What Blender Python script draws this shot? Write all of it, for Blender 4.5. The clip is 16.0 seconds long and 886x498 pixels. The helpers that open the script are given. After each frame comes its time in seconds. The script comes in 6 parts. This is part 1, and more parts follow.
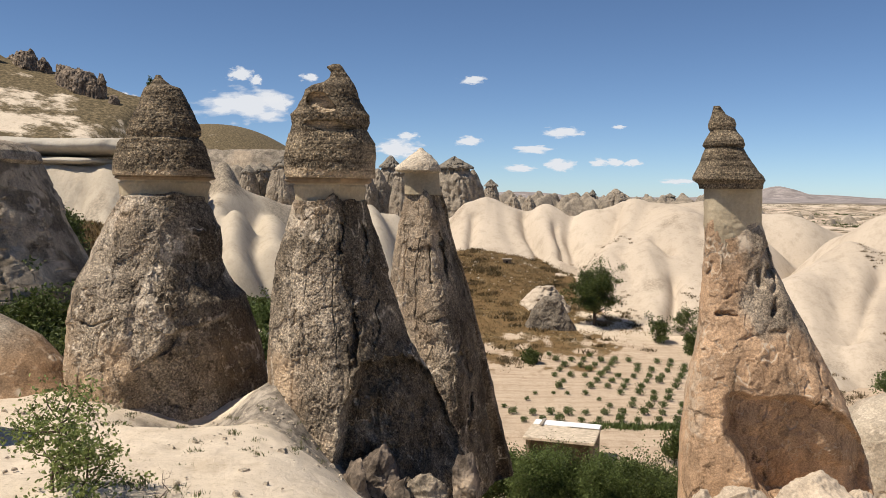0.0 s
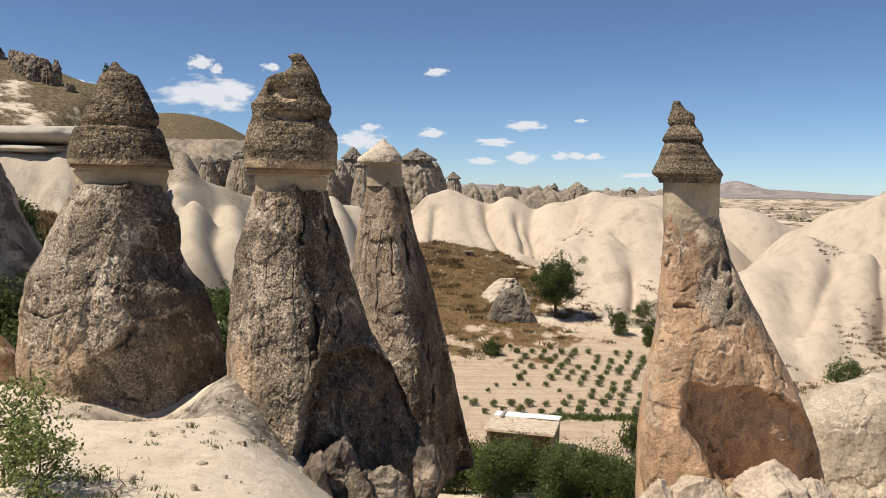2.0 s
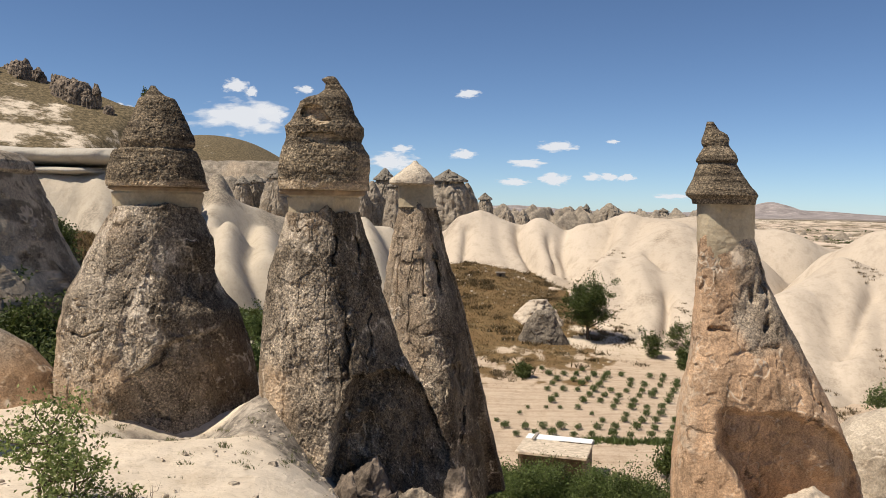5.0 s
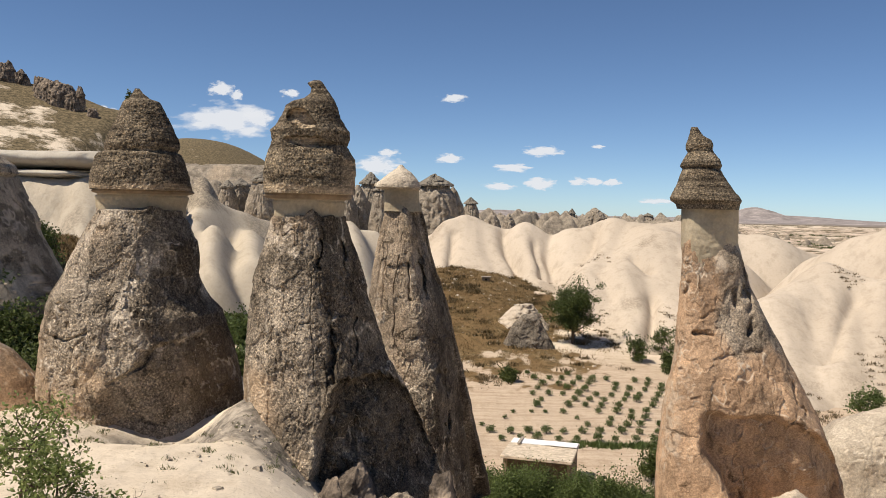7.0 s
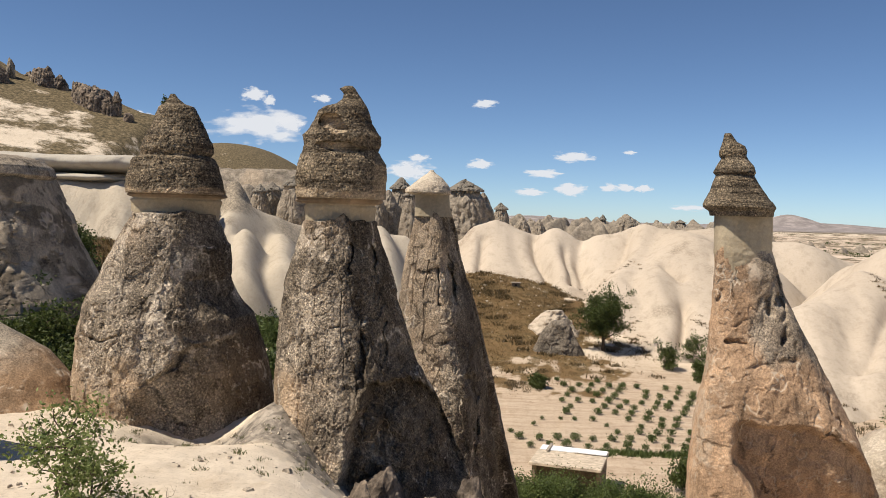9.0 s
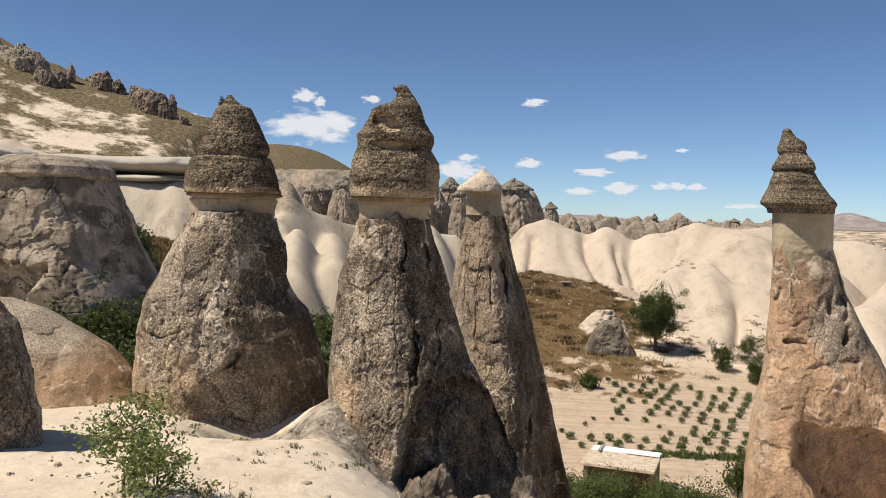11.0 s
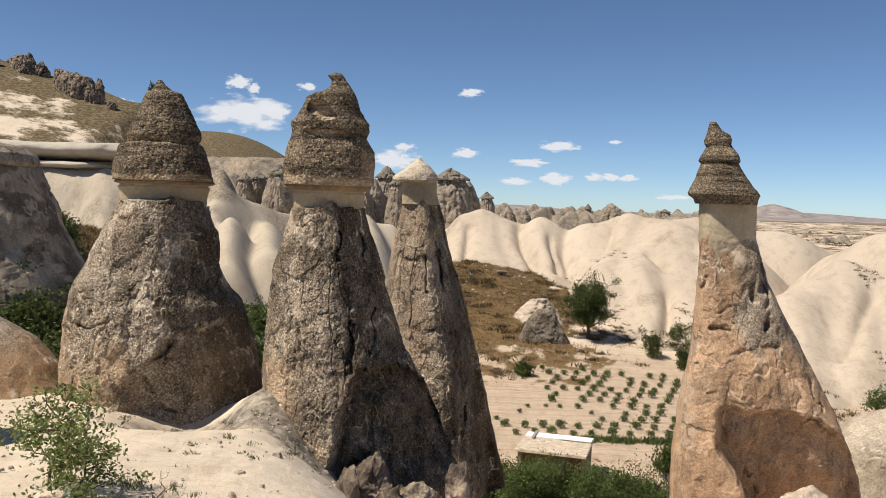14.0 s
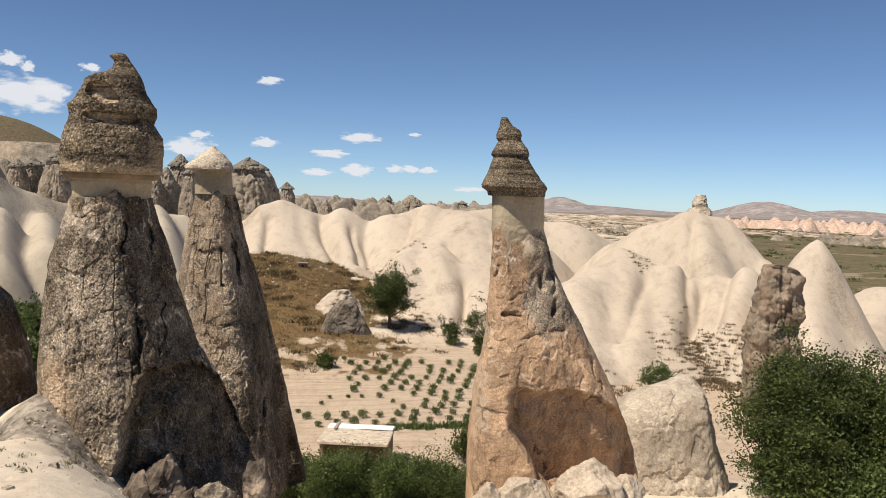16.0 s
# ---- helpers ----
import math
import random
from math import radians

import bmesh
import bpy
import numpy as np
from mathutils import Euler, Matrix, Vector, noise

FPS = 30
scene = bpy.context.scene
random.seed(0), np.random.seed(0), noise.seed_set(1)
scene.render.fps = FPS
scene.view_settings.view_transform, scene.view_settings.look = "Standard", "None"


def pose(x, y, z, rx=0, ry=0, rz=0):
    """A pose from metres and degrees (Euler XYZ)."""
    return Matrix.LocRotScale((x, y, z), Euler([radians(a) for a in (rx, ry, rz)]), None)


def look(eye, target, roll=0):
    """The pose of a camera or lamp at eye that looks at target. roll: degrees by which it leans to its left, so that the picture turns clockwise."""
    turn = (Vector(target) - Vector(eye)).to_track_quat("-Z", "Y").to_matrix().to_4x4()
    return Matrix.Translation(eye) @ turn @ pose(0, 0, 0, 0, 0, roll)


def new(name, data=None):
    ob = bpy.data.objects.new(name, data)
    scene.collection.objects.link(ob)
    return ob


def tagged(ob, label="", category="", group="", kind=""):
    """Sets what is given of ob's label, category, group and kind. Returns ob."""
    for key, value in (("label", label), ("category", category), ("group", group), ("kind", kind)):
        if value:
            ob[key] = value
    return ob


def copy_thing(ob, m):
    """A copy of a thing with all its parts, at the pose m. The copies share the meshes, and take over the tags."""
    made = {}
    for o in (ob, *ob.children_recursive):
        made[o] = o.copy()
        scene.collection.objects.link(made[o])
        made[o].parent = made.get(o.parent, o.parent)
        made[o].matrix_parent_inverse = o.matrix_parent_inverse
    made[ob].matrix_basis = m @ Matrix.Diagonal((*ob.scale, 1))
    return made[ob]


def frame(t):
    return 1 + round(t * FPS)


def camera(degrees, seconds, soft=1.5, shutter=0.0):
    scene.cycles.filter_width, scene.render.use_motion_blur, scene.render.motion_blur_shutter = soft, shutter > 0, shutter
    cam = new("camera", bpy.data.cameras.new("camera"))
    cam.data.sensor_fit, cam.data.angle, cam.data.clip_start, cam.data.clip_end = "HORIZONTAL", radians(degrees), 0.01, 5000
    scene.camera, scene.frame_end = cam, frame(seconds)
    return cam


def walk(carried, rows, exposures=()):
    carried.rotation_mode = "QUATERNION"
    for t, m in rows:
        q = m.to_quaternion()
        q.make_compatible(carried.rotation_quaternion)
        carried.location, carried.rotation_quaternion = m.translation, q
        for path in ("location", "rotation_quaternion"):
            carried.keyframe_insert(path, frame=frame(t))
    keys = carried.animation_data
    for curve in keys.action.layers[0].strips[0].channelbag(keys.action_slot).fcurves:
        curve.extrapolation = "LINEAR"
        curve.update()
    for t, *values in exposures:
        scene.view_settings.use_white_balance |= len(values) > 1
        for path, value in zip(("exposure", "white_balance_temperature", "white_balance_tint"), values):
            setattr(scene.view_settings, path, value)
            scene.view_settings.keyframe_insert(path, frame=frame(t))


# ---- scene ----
cam = camera(56.5, 16.0, soft=0.75)
# seconds, place in metres, turn in degrees
ROWS = [
    (0, 0.000, 0.000, 22.000, 86.100, -0.599, 0.041),
    (0.5, 0.027, 0.059, 22.002, 86.008, -0.730, -0.907),
    (1, 0.011, 0.006, 21.989, 85.778, -0.885, -1.766),
    (1.5, 0.041, 0.041, 21.995, 85.333, -0.962, -2.268),
    (2, 0.016, 0.022, 21.992, 85.596, -1.054, -2.554),
    (2.5, 0.023, 0.011, 21.987, 85.780, -1.338, -1.889),
    (3, 0.018, 0.030, 21.993, 85.655, -1.596, -1.215),
    (3.5, 0.006, 0.014, 22.001, 85.852, -1.718, -0.386),
    (4, 0.007, 0.017, 22.007, 86.277, -1.529, 0.172),
    (4.5, 0.010, 0.025, 22.005, 86.710, -1.276, -0.023),
    (7, 0.016, 0.007, 22.002, 87.319, -1.224, -1.351),
    (7.5, 0.024, 0.036, 22.009, 87.295, -1.229, -0.534),
    (8, 0.034, 0.024, 21.998, 87.043, -1.212, -0.402),
    (8.5, 0.021, 0.033, 21.992, 87.074, -1.348, -0.449),
    (9, 0.005, -0.020, 22.000, 87.636, -1.584, 0.737),
    (9.2, -0.000, 0.026, 21.994, 87.802, -1.688, 1.621),
    (11.3, -0.141, -0.124, 21.927, 87.464, -1.375, 4.137),
    (11.5, -0.146, -0.157, 21.916, 87.426, -1.375, 3.626),
    (12, -0.130, -0.179, 21.911, 87.220, -1.558, 2.352),
    (12.5, -0.109, -0.200, 21.895, 86.955, -1.633, 2.227),
    (13, -0.084, -0.157, 21.945, 86.667, -1.855, 2.350),
    (13.5, -0.126, -0.178, 21.925, 86.747, -1.807, 1.385),
    (14, -0.078, -0.183, 21.929, 86.912, -1.674, -0.271),
    (14.5, -0.096, -0.161, 21.891, 86.931, -1.690, -2.080),
    (15, -0.110, -0.186, 21.921, 86.827, -1.827, -4.920),
    (15.5, -0.064, -0.203, 21.893, 86.785, -1.813, -8.334),
    (16, 0.035, -0.108, 21.927, 86.730, -1.995, -13.980),
]
walk(cam, [(t, pose(x, y, z, rx, ry, rz)) for t, x, y, z, rx, ry, rz in ROWS])

# ---- sky and sun ----
SUN = Vector((-0.50, -0.21, 0.84)).normalized()
world = bpy.data.worlds.new("sky")
scene.world = world
world.use_nodes = True
wn = world.node_tree.nodes
sky = wn.new("ShaderNodeTexSky")
sky.sky_type = "NISHITA"
sky.sun_disc = False
sky.sun_elevation = math.asin(SUN.z)
sky.sun_rotation = math.atan2(SUN.x, SUN.y)
sky.altitude = 1100
sky.air_density = 0.62
sky.dust_density = 0.22
sky.ozone_density = 1.0
tone = wn.new("ShaderNodeMix")
tone.data_type, tone.blend_type = "RGBA", "MULTIPLY"
tone.inputs[0].default_value = 1.0
tone.inputs[7].default_value = (0.90, 1.02, 1.13, 1)
world.node_tree.links.new(sky.outputs[0], tone.inputs[6])
world.node_tree.links.new(tone.outputs[2], wn["Background"].inputs[0])
wn["Background"].inputs[1].default_value = 0.093
lamp = bpy.data.lights.new("sun", "SUN")
lamp.energy, lamp.angle, lamp.color = 6.0, radians(0.5), (1.0, 0.90, 0.77)
sun = new("sun", lamp)
sun.matrix_world = look(SUN * 100, (0, 0, 0))
scene.view_settings.exposure = 0.0


# ---- noise in numpy ----
_rng = np.random.default_rng(7)
PERM = np.concatenate([_rng.permutation(256)] * 3)
GRAD = _rng.normal(size=(256, 3))
GRAD /= np.linalg.norm(GRAD, axis=1, keepdims=True)


GX, GY, GZ = (np.ascontiguousarray(GRAD[:, k], dtype=np.float32) for k in range(3))
PERM32 = PERM.astype(np.int32)


def perlin(p):
    p = np.asarray(p, float)
    base = np.floor(p)
    f = (p - base).astype(np.float32)
    i = base.astype(np.int32) & 255
    u = f * f * f * (f * (f * 6 - 15) + 10)
    x, y, z = f[:, 0], f[:, 1], f[:, 2]
    total = np.zeros(len(p), np.float32)
    for a in (0, 1):
        ha = PERM32[i[:, 0] + a]
        wa = u[:, 0] if a else 1 - u[:, 0]
        for b in (0, 1):
            hb = PERM32[ha + i[:, 1] + b]
            wb = wa * (u[:, 1] if b else 1 - u[:, 1])
            for c in (0, 1):
                h = PERM32[hb + i[:, 2] + c]
                wc = wb * (u[:, 2] if c else 1 - u[:, 2])
                total += wc * ((x - a) * GX[h] + (y - b) * GY[h] + (z - c) * GZ[h])
    return total.astype(float) * 1.6


def fbm(p, octaves=4, gain=0.5):
    total, amp = 0.0, 1.0
    p = np.asarray(p, float)
    for k in range(octaves):
        total = total + amp * perlin(p + 17.3 * k)
        p, amp = p * 2.03, amp * gain
    return total


def ridged(p, octaves=3):
    total, amp = 0.0, 1.0
    p = np.asarray(p, float)
    for k in range(octaves):
        total = total + amp * (1 - 2 * np.abs(perlin(p + 9.1 * k)))
        p, amp = p * 2.1, amp * 0.5
    return total


def smooth(a, b, x):
    t = np.clip((np.asarray(x, float) - a) / (b - a), 0, 1)
    return t * t * (3 - 2 * t)


def bump2(x, y, cx, cy, sx, sy, turn=0.0):
    c, s = math.cos(radians(turn)), math.sin(radians(turn))
    u, v = (x - cx) * c + (y - cy) * s, -(x - cx) * s + (y - cy) * c
    return np.exp(-((u / sx) ** 2 + (v / sy) ** 2))


# ---- meshes ----
def mesh_of(name, verts, faces, material, smoothed=True, **attributes):
    me = bpy.data.meshes.new(name)
    verts = np.asarray(verts, np.float32)
    faces = np.asarray(faces, np.int32)
    n = faces.shape[1]
    me.vertices.add(len(verts))
    me.vertices.foreach_set("co", verts.ravel())
    me.loops.add(faces.size)
    me.loops.foreach_set("vertex_index", faces.ravel())
    me.polygons.add(len(faces))
    me.polygons.foreach_set("loop_start", np.arange(0, faces.size, n, dtype=np.int32))
    me.polygons.foreach_set("use_smooth", np.full(len(faces), smoothed))
    for key, values in attributes.items():
        layer = me.attributes.new(key, "FLOAT", "POINT")
        layer.data.foreach_set("value", np.asarray(values, np.float32))
    me.update(calc_edges=True)
    me.validate()
    me.materials.append(material)
    return me


def grid_faces(nu, nv, wrap=False):
    u = np.arange(nu if wrap else nu - 1)
    v = np.arange(nv - 1)
    a, b = np.meshgrid(u, v, indexing="ij")
    a, b = a.ravel(), b.ravel()
    c = (a + 1) % nu
    return np.stack([a * nv + b, c * nv + b, c * nv + b + 1, a * nv + b + 1], 1)


def part(name, me, parent, label=""):
    ob = new(name, me)
    ob.parent = parent
    return tagged(ob, label) if label else ob


def thing(name, label, category, at=(0, 0, 0), group="", kind=""):
    ob = new(name)
    ob.empty_display_size = 0.3
    ob.matrix_world = pose(*at)
    return tagged(ob, label, category, group, kind)


# ---- materials ----
def material(name, rough=0.9):
    m = bpy.data.materials.new(name)
    m.use_nodes = True
    b = m.node_tree.nodes["Principled BSDF"]
    b.inputs["Roughness"].default_value = rough
    b.inputs["Specular IOR Level"].default_value = 0.2
    return m, m.node_tree.nodes, m.node_tree.links, b


def noise_node(nodes, links, scale, detail=6.0, rough=0.6, stretch=None, kind="ShaderNodeTexNoise"):
    co = nodes.new("ShaderNodeTexCoord")
    n = nodes.new(kind)
    n.inputs["Scale"].default_value = scale
    if kind == "ShaderNodeTexNoise":
        n.inputs["Detail"].default_value = detail
        n.inputs["Roughness"].default_value = rough
    out = co.outputs["Object"]
    if stretch:
        mp = nodes.new("ShaderNodeMapping")
        mp.inputs["Scale"].default_value = stretch
        links.new(out, mp.inputs[0])
        out = mp.outputs[0]
    links.new(out, n.inputs["Vector"])
    return n


def ramp(nodes, links, source, stops):
    r = nodes.new("ShaderNodeValToRGB")
    e = r.color_ramp.elements
    while len(e) < len(stops):
        e.new(0.5)
    for k, (at, col) in enumerate(stops):
        e[k].position = at
        e[k].color = (*col, 1) if len(col) == 3 else col
    links.new(source, r.inputs[0])
    return r


def mix(nodes, links, fac, a, b, kind="MIX"):
    m = nodes.new("ShaderNodeMix")
    m.data_type, m.blend_type = "RGBA", kind
    for socket, value in ((m.inputs[0], fac), (m.inputs[6], a), (m.inputs[7], b)):
        if isinstance(value, (int, float)):
            socket.default_value = value
        elif isinstance(value, tuple):
            socket.default_value = (*value, 1)
        else:
            links.new(value, socket)
    return m.outputs[2]


def maths(nodes, links, op, a, b=0.0, clamp=False):
    m = nodes.new("ShaderNodeMath")
    m.operation, m.use_clamp = op, clamp
    for socket, value in ((m.inputs[0], a), (m.inputs[1], b)):
        if isinstance(value, (int, float)):
            socket.default_value = value
        else:
            links.new(value, socket)
    return m.outputs[0]


def attribute(nodes, key):
    a = nodes.new("ShaderNodeAttribute")
    a.attribute_name = key
    return a.outputs["Fac"]


def bumps(nodes, links, shader, *layers):
    """layers: (height socket, strength, distance)"""
    last = None
    for height, strength, distance in layers:
        b = nodes.new("ShaderNodeBump")
        b.inputs["Strength"].default_value = strength
        b.inputs["Distance"].default_value = distance
        links.new(height, b.inputs["Height"])
        if last:
            links.new(last, b.inputs["Normal"])
        last = b.outputs[0]
    links.new(last, shader.inputs["Normal"])


def stone_material(name, dark, mid, pale, tan, grain=16.0, pebble=14.0, rough=0.93, speckle=0.6, relief=1.0, cobble=0.0, blotch=0.35, joints=0.0, lumps=1.0, beds=0.0):
    """Weathered tuff: lichen-dark crusting over paler stone, tan where the attribute 'bare' is high, darkened for
    plates and painted shade.
    """
    m, n, l, s = material(name, rough)
    big = noise_node(n, l, 0.45, 10, 0.72)
    crust_shade = ramp(n, l, big.outputs["Fac"], [(0.36, dark), (0.50, mid), (0.66, pale)])
    fine = noise_node(n, l, grain, 8, 0.7)
    speck = ramp(n, l, fine.outputs["Fac"], [(0.37, (0.22, 0.21, 0.20)), (0.5, (0.88, 0.88, 0.88)), (0.63, (1.75, 1.69, 1.58))])
    col = mix(n, l, speckle, crust_shade.outputs[0], speck.outputs[0], "MULTIPLY")
    wash = noise_node(n, l, 0.9, 9, 0.7, (1.0, 1.0, 0.5))
    lichen = ramp(n, l, wash.outputs["Fac"], [(0.50, (0, 0, 0)), (0.66, (1, 1, 1))])
    col = mix(n, l, maths(n, l, "MULTIPLY", lichen.outputs[0], blotch), col, tuple(min(1, c * 1.25) for c in pale))
    streak = noise_node(n, l, 1.3, 8, 0.68, (1.0, 1.0, 0.35))
    bare = ramp(n, l, streak.outputs["Fac"], [(0.32, tuple(c * 0.6 for c in tan)), (0.52, tan), (0.70, tuple(min(1, c * 1.3) for c in tan))])
    speck2 = mix(n, l, 0.4 * speckle, bare.outputs[0], speck.outputs[0], "MULTIPLY")
    col = mix(n, l, attribute(n, "bare"), col, speck2)
    # one attribute darkens both the crusted plates and the chimneys' painted side shade
    skin_shade = mix(n, l, attribute(n, "crust_shade"), (1.0, 1.0, 1.0), (0.40, 0.385, 0.365))
    col = mix(n, l, 1.0, col, skin_shade, "MULTIPLY")
    # pale broken edges, and the sunlit crest painted on the beaked chimney
    fresh_lit = mix(n, l, maths(n, l, "MULTIPLY", attribute(n, "fresh_lit"), 0.95), col, tuple(min(1, c * 1.12) for c in pale))
    col = fresh_lit
    pits = noise_node(n, l, pebble, kind="ShaderNodeTexVoronoi")
    ruffle = noise_node(n, l, pebble * 0.7, 4, 0.6)
    bent = n.new("ShaderNodeMix")
    bent.data_type, bent.blend_type = "RGBA", "LINEAR_LIGHT"
    bent.inputs[0].default_value = 0.9 / pebble
    l.new(pits.inputs["Vector"].links[0].from_socket, bent.inputs[6])
    l.new(ruffle.outputs["Color"], bent.inputs[7])
    l.new(bent.outputs[2], pits.inputs["Vector"])
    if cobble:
        # darkens the gaps between pebbles, their shade put into the colour
        hollow_shade = ramp(n, l, pits.outputs["Distance"], [(0.10, (1.25, 1.22, 1.16)), (0.42, (0.95, 0.93, 0.9)), (0.66, (0.34, 0.32, 0.30))])
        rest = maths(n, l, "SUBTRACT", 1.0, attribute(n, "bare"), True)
        col = mix(n, l, maths(n, l, "MULTIPLY_ADD", rest, 0.8 * cobble), col, hollow_shade.outputs[0], "MULTIPLY")
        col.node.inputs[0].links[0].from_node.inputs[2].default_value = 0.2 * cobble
        clast = ramp(n, l, pits.outputs["Color"], [(0.26, (0.40, 0.38, 0.36)), (0.36, (0.95, 0.95, 0.95)), (0.64, (1.0, 1.0, 1.0)), (0.74, (1.65, 1.6, 1.5))])
        col = mix(n, l, maths(n, l, "MULTIPLY", rest, 0.42), col, clast.outputs[0], "MULTIPLY")
    bed = None
    if beds:
        bed = noise_node(n, l, 1.0, 5, 0.6, (0.45, 0.45, 6.5))
        line = ramp(n, l, bed.outputs["Fac"], [(0.40, (0.42, 0.40, 0.38)), (0.47, (1.0, 1.0, 1.0)), (0.58, (1.18, 1.16, 1.12))])
        col = mix(n, l, beds, col, line.outputs[0], "MULTIPLY")
    net = None
    if joints:
        co = n.new("ShaderNodeTexCoord")
        warp = noise_node(n, l, 1.1, 6, 0.65)
        shifted = n.new("ShaderNodeMix")
        shifted.data_type, shifted.blend_type = "RGBA", "LINEAR_LIGHT"
        shifted.inputs[0].default_value = 0.55
        l.new(co.outputs["Object"], shifted.inputs[6])
        l.new(warp.outputs["Color"], shifted.inputs[7])
        mp = n.new("ShaderNodeMapping")
        mp.inputs["Scale"].default_value = (1.0, 1.0, 0.55)
        l.new(shifted.outputs[2], mp.inputs[0])
        cell = n.new("ShaderNodeTexVoronoi")
        cell.feature = "DISTANCE_TO_EDGE"
        cell.inputs["Scale"].default_value = joints
        l.new(mp.outputs[0], cell.inputs["Vector"])
        net = ramp(n, l, cell.outputs["Distance"], [(0.0, (0.0, 0.0, 0.0)), (0.035, (1, 1, 1))]).outputs[0]
        some = ramp(n, l, warp.outputs["Fac"], [(0.48, (0.0, 0.0, 0.0)), (0.60, (1, 1, 1))]).outputs[0]
        net = mix(n, l, some, (1.0, 1.0, 1.0), net)
        dirt = mix(n, l, net, (0.38, 0.36, 0.34), (1.0, 1.0, 1.0))
        col = mix(n, l, 1.0, col, dirt, "MULTIPLY")
    l.new(col, s.inputs["Base Color"])
    mid_relief = noise_node(n, l, grain * 0.28, 7, 0.66)
    lump = maths(n, l, "MULTIPLY", pits.outputs["Distance"], -1.0)
    layers = [(mid_relief.outputs["Fac"], 0.5 * relief, 0.05), (lump, 0.6 * relief * lumps, 0.5 / pebble), (fine.outputs["Fac"], 0.9 * relief, 0.03)]
    if bed:
        layers.insert(0, (bed.outputs["Fac"], 0.8, 0.25 * beds))
    if net:
        layers.insert(0, (net, 0.9, 0.08))
    bumps(n, l, s, *layers)
    return m


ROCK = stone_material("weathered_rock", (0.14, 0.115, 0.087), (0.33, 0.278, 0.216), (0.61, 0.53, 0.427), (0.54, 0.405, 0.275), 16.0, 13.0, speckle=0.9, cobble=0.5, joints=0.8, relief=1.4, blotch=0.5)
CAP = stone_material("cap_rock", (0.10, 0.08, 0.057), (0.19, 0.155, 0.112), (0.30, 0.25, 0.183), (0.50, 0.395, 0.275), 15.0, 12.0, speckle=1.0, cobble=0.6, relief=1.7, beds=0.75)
NECK = stone_material("neck_rock", (0.30, 0.245, 0.165), (0.35, 0.29, 0.198), (0.41, 0.345, 0.243), (0.25, 0.185, 0.125), 8.0, 20.0, speckle=0.15, relief=0.3)
RED_ROCK = stone_material("red_rock", (0.17, 0.14, 0.108), (0.33, 0.272, 0.208), (0.46, 0.385, 0.297), (0.54, 0.352, 0.213), 14.0, 11.0, speckle=0.8, cobble=0.0, lumps=0.15, joints=0.45, relief=1.1)
GREY_CLIFF = stone_material("grey_cliff", (0.13, 0.11, 0.086), (0.235, 0.20, 0.156), (0.37, 0.315, 0.247), (0.52, 0.41, 0.29), 3.0, 2.0, speckle=0.3, relief=1.2)
PALE_STONE = stone_material("pale_stone", (0.27, 0.23, 0.18), (0.40, 0.34, 0.265), (0.54, 0.47, 0.37), (0.40, 0.26, 0.15), 16.0, 10.0, speckle=0.75, lumps=0.15)
KNOLL_DARK = stone_material("slate_boulder", (0.09, 0.075, 0.058), (0.155, 0.132, 0.104), (0.28, 0.24, 0.19), (0.3, 0.25, 0.2), 4.0, 3.0, speckle=0.6, lumps=0.4)
CRAG = stone_material("crag_rock", (0.07, 0.058, 0.046), (0.15, 0.12, 0.095), (0.33, 0.265, 0.20), (0.3, 0.25, 0.2), 1.6, 1.2, speckle=0.8, lumps=0.6)
DOME = stone_material("dome_stone", (0.15, 0.122, 0.093), (0.25, 0.21, 0.16), (0.37, 0.31, 0.24), (0.40, 0.338, 0.26), 7.0, 6.0, speckle=0.6, relief=0.8, joints=0.25, lumps=0.15)
PINK_STONE = stone_material("pink_stone", (0.36, 0.25, 0.19), (0.50, 0.365, 0.285), (0.60, 0.475, 0.385), (0.45, 0.285, 0.165), 0.8, 0.8, speckle=0.5, lumps=0.3)
CREAM = stone_material("cream_stone", (0.38, 0.32, 0.25), (0.50, 0.43, 0.335), (0.58, 0.50, 0.395), (0.38, 0.275, 0.185), 8.0, 7.0, speckle=0.35, relief=0.6, lumps=0.1)


def tuff_material(name, low, high, dirt, bump=1.0):
    m, n, l, s = material(name, 0.95)
    big = noise_node(n, l, 0.05, 5, 0.55)
    streak = noise_node(n, l, 0.6, 7, 0.65, (1.0, 1.0, 0.25))
    fine = noise_node(n, l, 3.0, 8, 0.7)
    col = ramp(n, l, big.outputs["Fac"], [(0.3, low), (0.7, high)]).outputs[0]
    tone = ramp(n, l, streak.outputs["Fac"], [(0.30, (0.62, 0.60, 0.575)), (0.5, (1.0, 1.0, 1.0))]).outputs[0]
    col = mix(n, l, 0.5, col, tone, "MULTIPLY")
    grit = ramp(n, l, fine.outputs["Fac"], [(0.3, (0.84, 0.82, 0.79)), (0.52, (1.0, 1.0, 1.0))]).outputs[0]
    col = mix(n, l, 0.7, col, grit, "MULTIPLY")
    pepper = ramp(n, l, fine.outputs["Fac"], [(0.40, tuple(c * 0.45 for c in dirt)), (0.52, dirt), (0.62, tuple(min(1, c * 1.6) for c in dirt))]).outputs[0]
    col = mix(n, l, attribute(n, "bare"), col, pepper)
    l.new(col, s.inputs["Base Color"])
    bumps(n, l, s, (streak.outputs["Fac"], 0.25 * bump, 0.25), (fine.outputs["Fac"], 0.5 * bump, 0.08))
    return m


